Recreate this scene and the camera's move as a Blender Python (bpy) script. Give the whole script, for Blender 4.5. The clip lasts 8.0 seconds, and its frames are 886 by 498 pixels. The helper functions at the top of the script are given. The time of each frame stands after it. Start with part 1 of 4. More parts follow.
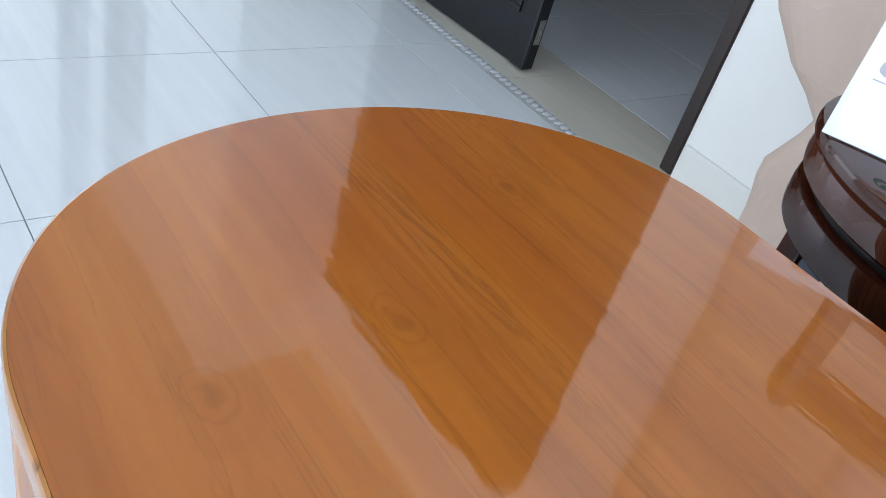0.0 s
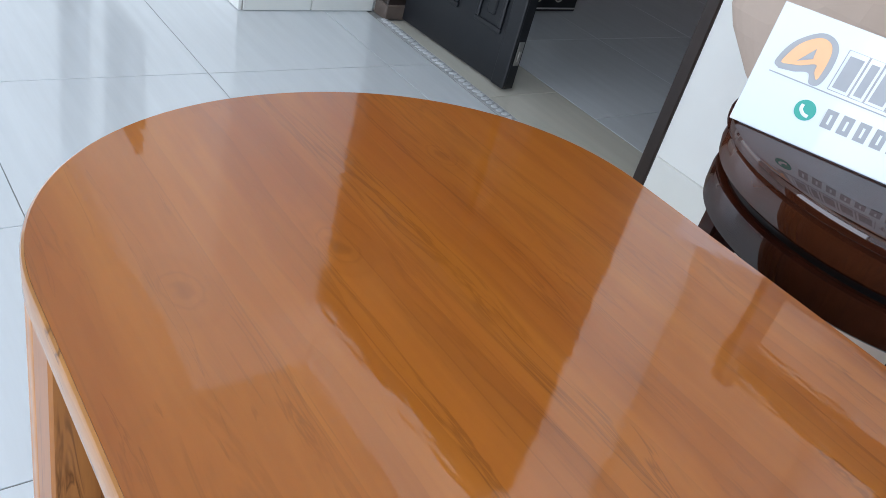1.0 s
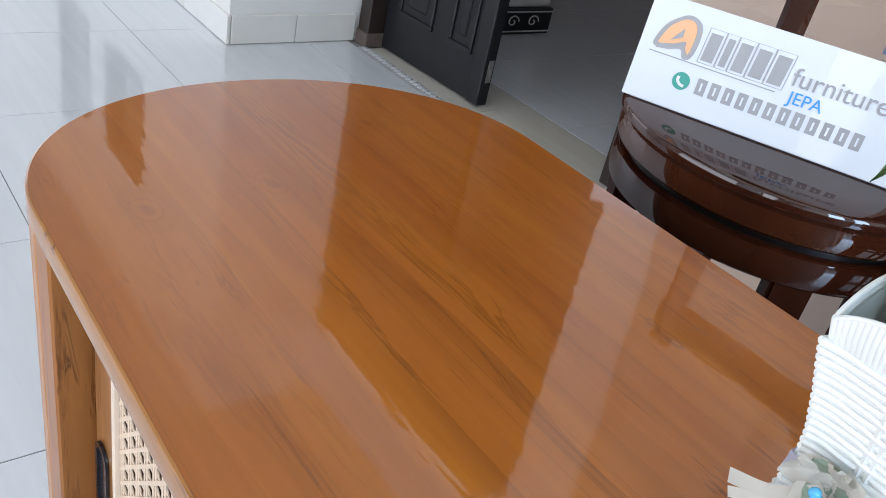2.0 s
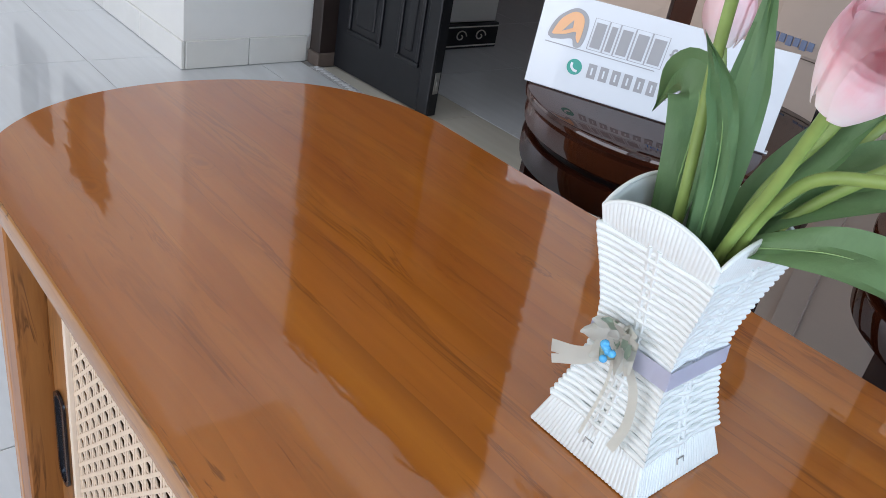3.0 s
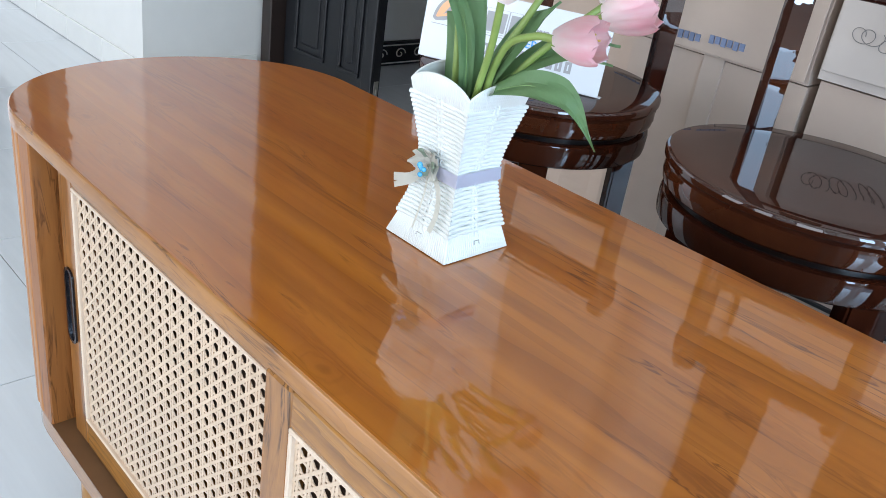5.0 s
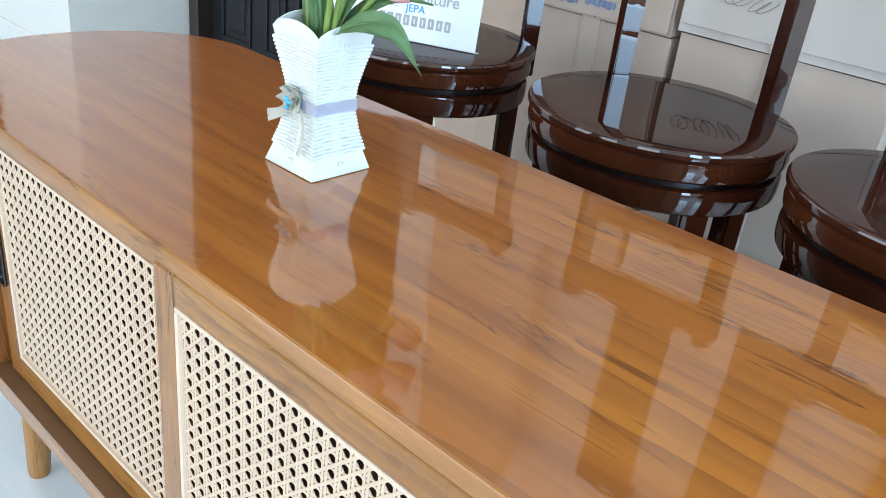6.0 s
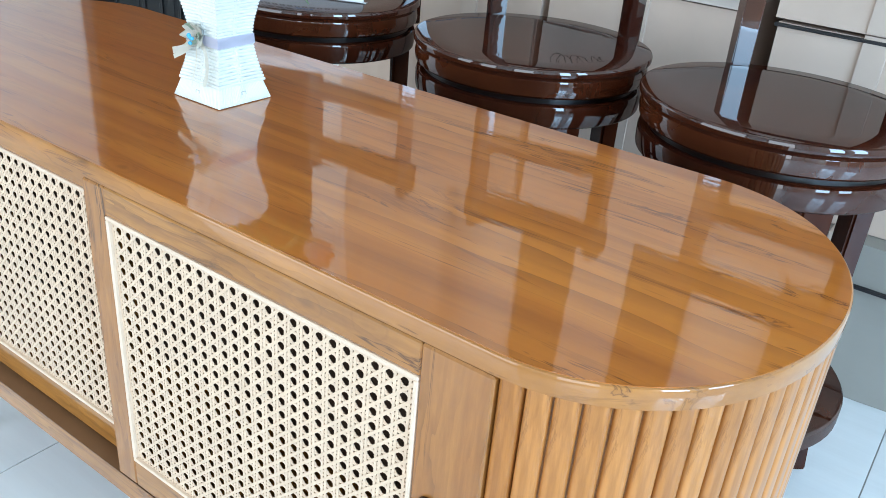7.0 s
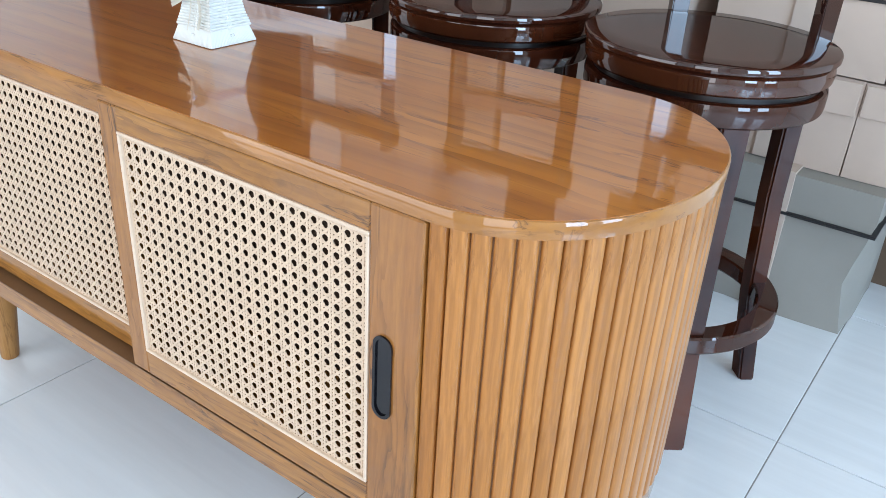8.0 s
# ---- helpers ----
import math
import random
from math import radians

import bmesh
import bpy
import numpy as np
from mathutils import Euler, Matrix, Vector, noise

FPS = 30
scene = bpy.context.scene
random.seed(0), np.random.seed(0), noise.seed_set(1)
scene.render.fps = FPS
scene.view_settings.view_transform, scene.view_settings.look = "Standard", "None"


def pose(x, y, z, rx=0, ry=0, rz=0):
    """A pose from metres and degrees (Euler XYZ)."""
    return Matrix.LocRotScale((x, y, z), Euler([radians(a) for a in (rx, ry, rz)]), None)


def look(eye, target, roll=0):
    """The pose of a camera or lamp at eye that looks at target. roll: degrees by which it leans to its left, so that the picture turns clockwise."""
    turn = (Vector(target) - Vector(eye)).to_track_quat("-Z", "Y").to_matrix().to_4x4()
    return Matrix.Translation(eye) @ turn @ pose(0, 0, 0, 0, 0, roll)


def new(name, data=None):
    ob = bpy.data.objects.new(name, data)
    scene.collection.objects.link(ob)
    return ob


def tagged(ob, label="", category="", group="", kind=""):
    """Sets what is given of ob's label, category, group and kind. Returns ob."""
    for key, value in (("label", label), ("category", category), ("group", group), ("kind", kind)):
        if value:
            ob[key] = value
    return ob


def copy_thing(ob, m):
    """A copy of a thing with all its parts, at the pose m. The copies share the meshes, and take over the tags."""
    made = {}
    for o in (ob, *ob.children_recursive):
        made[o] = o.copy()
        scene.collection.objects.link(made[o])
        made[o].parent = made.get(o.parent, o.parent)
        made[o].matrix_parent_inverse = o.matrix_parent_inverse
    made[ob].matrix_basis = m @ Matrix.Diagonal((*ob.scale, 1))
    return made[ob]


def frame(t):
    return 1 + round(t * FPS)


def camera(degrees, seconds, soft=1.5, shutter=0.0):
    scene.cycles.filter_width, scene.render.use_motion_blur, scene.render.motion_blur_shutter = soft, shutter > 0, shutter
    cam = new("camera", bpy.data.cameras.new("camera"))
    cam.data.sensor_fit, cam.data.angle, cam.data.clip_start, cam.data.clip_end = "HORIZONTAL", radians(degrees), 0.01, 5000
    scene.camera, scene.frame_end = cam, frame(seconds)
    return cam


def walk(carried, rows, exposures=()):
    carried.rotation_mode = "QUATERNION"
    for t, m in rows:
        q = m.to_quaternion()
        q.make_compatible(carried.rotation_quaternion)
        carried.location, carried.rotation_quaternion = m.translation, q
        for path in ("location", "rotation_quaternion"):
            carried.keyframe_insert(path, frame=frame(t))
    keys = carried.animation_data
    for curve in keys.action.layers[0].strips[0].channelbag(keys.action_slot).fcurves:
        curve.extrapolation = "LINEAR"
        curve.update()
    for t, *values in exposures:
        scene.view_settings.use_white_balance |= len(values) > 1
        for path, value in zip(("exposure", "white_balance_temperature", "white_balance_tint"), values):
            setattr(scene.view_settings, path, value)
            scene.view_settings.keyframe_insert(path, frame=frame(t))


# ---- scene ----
cam = camera(56.2, 8.0, 0.9)
PATH = [
    (0, (-0.344, -0.041, 0.992), (-1.506, 1.114, -0.155), 17.2),
    (0.5, (-0.284, -0.062, 1.007), (-1.468, 1.099, -0.111), 16.9),
    (1, (-0.223, -0.076, 1.016), (-1.427, 1.092, -0.073), 16.3),
    (2.5, (0.045, -0.129, 1.057), (-1.221, 1.057, 0.062), 11.5),
    (3, (0.1, -0.141, 1.061), (-1.151, 1.082, 0.091), 10.6),
    (3.5, (0.17, -0.187, 1.067), (-1.065, 1.07, 0.121), 10.4),
    (4, (0.247, -0.224, 1.08), (-0.99, 1.042, 0.149), 9.4),
    (4.2, (0.28, -0.249, 1.083), (-0.959, 1.023, 0.163), 9.5),
    (5.5, (0.524, -0.32, 1.078), (-0.69, 1.0, 0.193), 7.8),
    (6, (0.624, -0.35, 1.086), (-0.531, 1.013, 0.187), 7.1),
    (6.5, (0.68, -0.388, 1.081), (-0.366, 1.042, 0.153), 6.6),
    (7, (0.754, -0.457, 1.061), (-0.24, 1.016, 0.144), 5.1),
    (7.5, (0.832, -0.518, 1.061), (-0.144, 0.956, 0.126), 4.5),
    (8, (0.932, -0.584, 1.039), (-0.077, 0.871, 0.108), 3.4),
]
walk(cam, [(t, look(eye, target, roll)) for t, eye, target, roll in PATH], [(0.0, 0.02, 6600, 16), (1.0, -0.08, 6700, 17), (2.5, -0.38, 7200, 22), (3.0, -0.48, 7200, 22), (4.0, -0.32, 7050, 20), (5.5, -0.18, 6900, 14), (6.5, -0.04, 6600, 8), (7.0, -0.03, 6600, 9), (8.0, -0.24, 7120, 17)])

# ---- world and daylight ----
world = bpy.data.worlds.new("world")
scene.world = world
world.use_nodes = True
wn = world.node_tree.nodes
sky = wn.new("ShaderNodeTexSky")
sky.sky_type, sky.sun_disc = "NISHITA", False
sky.sun_elevation, sky.sun_rotation = radians(52), radians(20)
world.node_tree.links.new(sky.outputs[0], wn["Background"].inputs[0])
wn["Background"].inputs[1].default_value = 0.14
sun = new("sun", bpy.data.lights.new("sun", "SUN"))
sun.data.energy, sun.data.angle, sun.data.color = 2.5, radians(0.5), (1.0, 0.95, 0.88)
sun.matrix_world = look((0.6, 1.6, 2.7), (0, 0, 0))


def daylight(name, place, target, wide, high, power, colour=(0.74, 0.87, 1.0)):
    """The sky's light in an opening of the room."""
    ob = new(name, bpy.data.lights.new(name, "AREA"))
    ob.data.shape, ob.data.size, ob.data.size_y = "RECTANGLE", wide, high
    ob.data.energy, ob.data.color = power, colour
    ob.matrix_world = look(place, target)
    return ob


daylight("front_daylight", (-1.7, -3.45, 1.35), (-1.7, 0, 1.35), 3.4, 2.5, 118)
daylight("front_daylight", (2.1, -3.45, 1.35), (2.1, 0, 1.35), 1.6, 2.5, 68)
daylight("right_daylight", (3.95, -1.25, 1.45), (0, -1.25, 1.45), 0.85, 1.95, 115, (0.42, 0.69, 1.0))
daylight("right_daylight", (3.95, 0.03, 1.45), (0, 0.03, 1.45), 0.66, 1.95, 80, (0.42, 0.69, 1.0))
# added fill lamp for the inner room, which has no known source
daylight("inner_fill", (-2.4, 5.55, 1.6), (-2.4, 3.0, 0.6), 2.2, 1.3, 0.7)
daylight("left_daylight", (-6.95, -0.6, 1.35), (0, -0.6, 1.35), 2.6, 2.5, 38)


# ---- materials ----
class Mat:
    """A small wrapper for a node material."""

    def __init__(self, name, rough=0.5, metal=0.0, coat=0.0, coat_rough=0.05, spec=0.5, coat_ior=1.5):
        self.m = bpy.data.materials.new(name)
        self.m.use_nodes = True
        self.t = self.m.node_tree
        self.b = self.t.nodes["Principled BSDF"]
        self.b.inputs["Roughness"].default_value = rough
        self.b.inputs["Metallic"].default_value = metal
        self.b.inputs["Coat Weight"].default_value = coat
        self.b.inputs["Coat Roughness"].default_value = coat_rough
        self.b.inputs["Coat IOR"].default_value = coat_ior
        self.b.inputs["Specular IOR Level"].default_value = spec

    def node(self, kind, **values):
        n = self.t.nodes.new(kind)
        for key, value in values.items():
            n.inputs[key.replace("_", " ")].default_value = value
        return n

    def link(self, a, b):
        self.t.links.new(a, b)

    def coords(self, scale=(1, 1, 1), world_space=False):
        c = self.t.nodes.new("ShaderNodeNewGeometry" if world_space else "ShaderNodeTexCoord")
        mp = self.t.nodes.new("ShaderNodeMapping")
        mp.inputs["Scale"].default_value = scale
        self.link(c.outputs["Position" if world_space else "Object"], mp.inputs["Vector"])
        return mp.outputs["Vector"]

    def noise(self, vec, scale, detail=4, rough=0.55, distort=0.0):
        n = self.node("ShaderNodeTexNoise", Scale=scale, Detail=detail, Roughness=rough, Distortion=distort)
        self.link(vec, n.inputs["Vector"])
        return n.outputs["Fac"]

    def ramp(self, fac, stops):
        r = self.t.nodes.new("ShaderNodeValToRGB")
        e = r.color_ramp.elements
        while len(e) < len(stops):
            e.new(0.5)
        for el, (p, c) in zip(e, stops):
            el.position = p
            el.color = (*c, 1) if len(c) == 3 else c
        self.link(fac, r.inputs["Fac"])
        return r.outputs["Color"]

    def mix(self, fac, a, b, mode="MIX"):
        n = self.t.nodes.new("ShaderNodeMix")
        n.data_type, n.blend_type = "RGBA", mode
        for sock, v in ((n.inputs["Factor"], fac), (n.inputs["A"], a), (n.inputs["B"], b)):
            if isinstance(v, (int, float)):
                sock.default_value = v
            elif isinstance(v, tuple):
                sock.default_value = (*v, 1)
            else:
                self.link(v, sock)
        return n.outputs["Result"]

    def math(self, op, a, b=0.0):
        n = self.t.nodes.new("ShaderNodeMath")
        n.operation = op
        for sock, v in zip(n.inputs, (a, b)):
            if isinstance(v, (int, float)):
                sock.default_value = v
            else:
                self.link(v, sock)
        return n.outputs[0]

    def colour(self, c):
        if isinstance(c, tuple):
            self.b.inputs["Base Color"].default_value = (*c, 1)
        else:
            self.link(c, self.b.inputs["Base Color"])
        return self

    def bump(self, height, strength=0.2, distance=0.001, coat=False):
        n = self.node("ShaderNodeBump", Strength=strength, Distance=distance)
        self.link(height, n.inputs["Height"])
        self.link(n.outputs["Normal"], self.b.inputs["Normal"])
        if coat:
            self.link(n.outputs["Normal"], self.b.inputs["Coat Normal"])
        return self

    def random(self):
        return self.t.nodes.new("ShaderNodeObjectInfo").outputs["Random"]


def plain(name, colour, rough=0.5, var=0.12, scale=30, bump=0.1, **more):
    """A nearly even surface with slight cloudiness and fine relief."""
    m = Mat(name, rough, **more)
    v = m.coords()
    a = m.noise(v, scale, 3)
    b = m.noise(v, scale * 0.12, 2)
    dark = tuple(c * (1 - var) for c in colour)
    light = tuple(min(1, c * (1 + var)) for c in colour)
    fac = m.mix(0.5, m.ramp(a, [(0.3, (0, 0, 0)), (0.7, (1, 1, 1))]), m.ramp(b, [(0.3, (0, 0, 0)), (0.7, (1, 1, 1))]))
    m.colour(m.mix(fac, dark, light))
    if bump:
        m.bump(a, bump, 0.001)
    return m.m


def wood(name, base, dark, light, along=(1, 9, 9), rough=0.35, coat=0.6, coat_rough=0.06, planks=0.0, vary=0.0, streaks=0.6, knots=(), fine_amount=0.16, rings=0.0, ior=1.5):
    """Varnished timber whose grain runs along the axis with the small scale."""
    m = Mat(name, rough, coat=coat, coat_rough=coat_rough, spec=0.12, coat_ior=ior)
    v = m.coords(along)
    bend = m.noise(m.coords((1.6, 3.2, 3.2) if along[0] < 2 else (3.2, 3.2, 1.6)), 1.3, 2)
    shift = m.t.nodes.new("ShaderNodeVectorMath")
    shift.operation = "ADD"
    m.link(v, shift.inputs[0])
    m.link(m.math("MULTIPLY", bend, 0.45), shift.inputs[1])
    v = shift.outputs[0]
    wide = m.noise(v, 1.5, 4, 0.55, 0.5)
    fine = m.noise(v, 15, 5, 0.65, 0.1)
    col = m.mix(m.ramp(wide, [(0.34, (0, 0, 0)), (0.66, (1, 1, 1))]), base, light)
    col = m.mix(m.math("MULTIPLY", m.ramp(fine, [(0.38, (1, 1, 1)), (0.62, (0, 0, 0))]), fine_amount), col, dark)
    figure = m.noise(v, 3.4, 5, 0.62, 0.6)
    lines = m.ramp(figure, [(0.0, (0, 0, 0)), (0.555, (0, 0, 0)), (0.595, (0.85, 0.85, 0.85)), (0.625, (0.15, 0.15, 0.15)), (0.68, (0.1, 0.1, 0.1)), (0.70, (0.9, 0.9, 0.9)), (0.73, (0.15, 0.15, 0.15))])
    thin = m.ramp(m.noise(v, 6.0, 4, 0.6, 1.0), [(0.0, (0, 0, 0)), (0.575, (0, 0, 0)), (0.61, (1, 1, 1)), (0.635, (0.1, 0.1, 0.1)), (1.0, (0.3, 0.3, 0.3))])
    spots = m.ramp(m.noise(m.coords((3.0, 6, 6) if along[0] < 2 else (6, 6, 3.0)), 1.7, 3), [(0.44, (0, 0, 0)), (0.56, (1, 1, 1))])
    thin = m.mix(1.0, thin, spots, "MULTIPLY")
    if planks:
        # colour lightened to yellow towards +x in place of glare; figure also stronger there
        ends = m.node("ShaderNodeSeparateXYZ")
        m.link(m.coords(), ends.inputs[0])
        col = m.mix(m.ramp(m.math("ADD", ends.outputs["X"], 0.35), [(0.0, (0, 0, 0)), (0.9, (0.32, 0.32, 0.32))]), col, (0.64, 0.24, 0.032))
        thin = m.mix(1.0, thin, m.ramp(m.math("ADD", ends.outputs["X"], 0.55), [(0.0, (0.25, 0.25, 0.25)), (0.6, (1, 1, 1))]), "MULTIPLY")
    patch = m.ramp(m.noise(m.coords((2.2, 4, 4) if along[0] < 2 else (4, 4, 2.2)), 1.1, 2), [(0.44, (0.06, 0.06, 0.06)), (0.66, (1, 1, 1))])
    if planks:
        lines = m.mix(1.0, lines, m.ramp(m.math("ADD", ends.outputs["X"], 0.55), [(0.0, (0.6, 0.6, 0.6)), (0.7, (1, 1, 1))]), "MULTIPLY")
    col = m.mix(m.math("MULTIPLY", m.math("MULTIPLY", lines, patch), streaks), col, dark)
    col = m.mix(m.math("MULTIPLY", thin, 0.9 if planks else min(1.0, streaks * 1.1)), col, dark)
    if planks:
        # long growth rings with one sharp side, stronger in some boards, and dark pores
        wave = m.t.nodes.new("ShaderNodeTexWave")
        wave.wave_type, wave.bands_direction, wave.wave_profile = "BANDS", "Y", "SAW"
        for key, value in (("Scale", 5.0), ("Distortion", 9.0), ("Detail", 3.0), ("Detail Scale", 1.3), ("Detail Roughness", 0.55)):
            wave.inputs[key].default_value = value
        m.link(m.coords((0.22, 1.9, 1.0)), wave.inputs["Vector"])
        where = m.ramp(m.noise(m.coords((0.8, 5.5, 1)), 1.6, 2), [(0.40, (0.06, 0.06, 0.06)), (0.62, (1, 1, 1))])
        ring = m.ramp(wave.outputs["Fac"], [(0.0, (0, 0, 0)), (0.55, (0.08, 0.08, 0.08)), (0.93, (0.75, 0.75, 0.75)), (1.0, (1, 1, 1))])
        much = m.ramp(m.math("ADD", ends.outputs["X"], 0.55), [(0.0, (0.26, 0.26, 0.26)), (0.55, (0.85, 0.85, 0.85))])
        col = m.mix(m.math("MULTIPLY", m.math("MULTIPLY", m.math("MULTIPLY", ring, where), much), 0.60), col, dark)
        shade = m.ramp(m.noise(m.coords((0.7, 8.0, 1)), 2.3, 3, 0.5, 0.4), [(0.50, (0, 0, 0)), (0.68, (1, 1, 1))])
        col = m.mix(m.math("MULTIPLY", m.math("MULTIPLY", shade, much), 0.62), col, tuple(0.45 * a + 0.55 * b for a, b in zip(base, dark)))
        pore = m.ramp(m.noise(m.coords((5.0, 150, 1)), 1.5, 2, 0.5), [(0.66, (0, 0, 0)), (0.72, (1, 1, 1))])
        few = m.ramp(m.noise(m.coords((3.0, 5.0, 1)), 2.0, 2), [(0.46, (0, 0, 0)), (0.62, (1, 1, 1))])
        col = m.mix(m.math("MULTIPLY", m.math("MULTIPLY", pore, few), 0.4), col, dark)
        sep = m.node("ShaderNodeSeparateXYZ")
        m.link(m.coords(), sep.inputs[0])
        row = m.math("DIVIDE", m.math("ADD", sep.outputs["Y"], 3.0), planks)
        wn_ = m.t.nodes.new("ShaderNodeTexWhiteNoise")
        wn_.noise_dimensions = "1D"
        m.link(m.math("FLOOR", row), wn_.inputs["W"])
        col = m.mix(m.math("MULTIPLY", wn_.outputs["Value"], 0.5), col, m.mix(1.0, col, (0.74, 0.64, 0.5), "MULTIPLY"))
        joint = m.math("LESS_THAN", m.math("FRACT", row), 0.012)
        col = m.mix(m.math("MULTIPLY", joint, m.math("MULTIPLY", m.ramp(wide, [(0.35, (0.15, 0.15, 0.15)), (0.6, (1, 1, 1))]), 0.2)), col, dark)
    if rings:
        # wavy growth rings along the board, strong in places
        level = along[0] < 2
        wave = m.t.nodes.new("ShaderNodeTexWave")
        wave.wave_type, wave.bands_direction, wave.wave_profile = "BANDS", "Z" if level else "X", "SAW"
        for key, value in (("Scale", 6.0), ("Distortion", 12.0), ("Detail", 3.0), ("Detail Scale", 1.5), ("Detail Roughness", 0.6)):
            wave.inputs[key].default_value = value
        m.link(m.coords((0.5, 1.0, 3.2) if level else (3.2, 1.0, 0.5)), wave.inputs["Vector"])
        ring = m.ramp(wave.outputs["Fac"], [(0.0, (0, 0, 0)), (0.6, (0.1, 0.1, 0.1)), (0.94, (0.7, 0.7, 0.7)), (1.0, (1, 1, 1))])
        where = m.ramp(m.noise(m.coords((2.0, 1, 9.0) if level else (9.0, 1, 2.0)), 1.5, 2), [(0.38, (0.1, 0.1, 0.1)), (0.62, (1, 1, 1))])
        col = m.mix(m.math("MULTIPLY", m.math("MULTIPLY", ring, where), rings), col, dark)
        patchy = m.ramp(m.noise(m.coords((5, 5, 5)), 1.6, 3, 0.5, 0.8), [(0.40, (0, 0, 0)), (0.66, (1, 1, 1))])
        col = m.mix(m.math("MULTIPLY", patchy, 0.35), col, tuple(0.55 * a + 0.45 * b for a, b in zip(base, dark)))
    for kx, ky in knots:
        # a knot: a dark eye with rings that fade into the grain
        gap = m.node("ShaderNodeVectorMath")
        gap.operation = "DISTANCE"
        upright = planks == 0
        stretch = (0.55, 0.0, 1.0) if upright else (0.55, 1.0, 0.0)
        m.link(m.coords(stretch), gap.inputs[0])
        gap.inputs[1].default_value = (kx * 0.55, 0, ky) if upright else (kx * 0.55, ky, 0)
        far = m.math("ADD", gap.outputs["Value"], m.math("MULTIPLY", m.math("SUBTRACT", m.noise(m.coords(), 34, 2), 0.5), 0.018))
        eye = m.ramp(m.math("MULTIPLY", far, 20.0), [(0.0, (1, 1, 1)), (0.05, (0.8, 0.8, 0.8)), (0.10, (0.12, 0.12, 0.12)), (0.17, (0.10, 0.10, 0.10)), (0.20, (0.55, 0.55, 0.55)), (0.24, (0.08, 0.08, 0.08)), (0.36, (0.22, 0.22, 0.22)), (0.42, (0.02, 0.02, 0.02)), (0.5, (0, 0, 0))])
        col = m.mix(m.math("MULTIPLY", eye, 0.3), col, dark)
    if vary:
        col = m.mix(m.math("MULTIPLY", m.random(), vary), col, m.mix(1.0, col, (0.72, 0.64, 0.52), "MULTIPLY"))
    m.colour(col)
    m.bump(fine, 0.05, 0.001)
    if planks:
        ripple = m.noise(m.coords((3, 11, 11)), 6, 2)
        n = m.node("ShaderNodeBump", Strength=0.06, Distance=0.002)
        m.link(ripple, n.inputs["Height"])
        m.link(n.outputs["Normal"], m.b.inputs["Coat Normal"])
    return m.m


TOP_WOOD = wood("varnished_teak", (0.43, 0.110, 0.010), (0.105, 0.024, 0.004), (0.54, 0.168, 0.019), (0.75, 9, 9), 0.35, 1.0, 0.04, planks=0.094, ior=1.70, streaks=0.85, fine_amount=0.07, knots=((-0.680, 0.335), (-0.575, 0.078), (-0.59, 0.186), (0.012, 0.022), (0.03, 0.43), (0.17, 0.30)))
FRONT_WOOD = wood("satin_teak", (0.38, 0.144, 0.026), (0.07, 0.025, 0.007), (0.49, 0.208, 0.044), (0.8, 8, 8), 0.3, 1.0, 0.07, streaks=1.0, fine_amount=0.28, knots=((0.30, 0.668), (0.375, 0.676)), rings=0.75, ior=1.56)
UPRIGHT_WOOD = wood("satin_teak_upright", (0.37, 0.137, 0.029), (0.07, 0.025, 0.007), (0.47, 0.196, 0.047), (8, 8, 0.8), 0.3, 1.0, 0.07, streaks=0.9, fine_amount=0.28, rings=0.6, ior=1.56)
SLAT_WOOD = wood("slat_teak", (0.47, 0.178, 0.046), (0.15, 0.052, 0.016), (0.56, 0.243, 0.072), (14, 14, 0.8), 0.32, 0.5, 0.10, vary=0.7, streaks=0.4, fine_amount=0.32)
EDGE_WOOD = wood("edge_teak", (0.38, 0.145, 0.030), (0.09, 0.031, 0.008), (0.48, 0.200, 0.046), (0.8, 5, 9), 0.3, 1.0, 0.03, streaks=0.8, rings=0.4, ior=1.55)
POST_WOOD = wood("red_teak_post", (0.27, 0.088, 0.022), (0.08, 0.026, 0.008), (0.36, 0.13, 0.036), (9, 9, 0.8), 0.35, 0.3, 0.15, streaks=0.7)
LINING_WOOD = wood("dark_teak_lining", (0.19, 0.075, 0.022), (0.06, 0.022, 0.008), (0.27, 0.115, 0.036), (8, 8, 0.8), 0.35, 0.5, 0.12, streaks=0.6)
LEG_WOOD = wood("leg_teak", (0.38, 0.175, 0.055), (0.12, 0.045, 0.016), (0.46, 0.235, 0.08), (14, 14, 1.0), 0.34, 0.4, 0.12)
# near-black brown that stands in for the shade inside the cabinet
INNER_SHADE = plain("cabinet_inner_shade", (0.07, 0.035, 0.018), 0.7)
CANE = plain("cane", (0.68, 0.50, 0.355), 0.45, 0.1, 220, 0.2)
CANE_EDGE = plain("cane_spline", (0.72, 0.55, 0.41), 0.4, 0.06, 120, 0.2)
PULL = plain("black_plastic", (0.006, 0.006, 0.009), 0.14, 0.2, 60, 0.05)


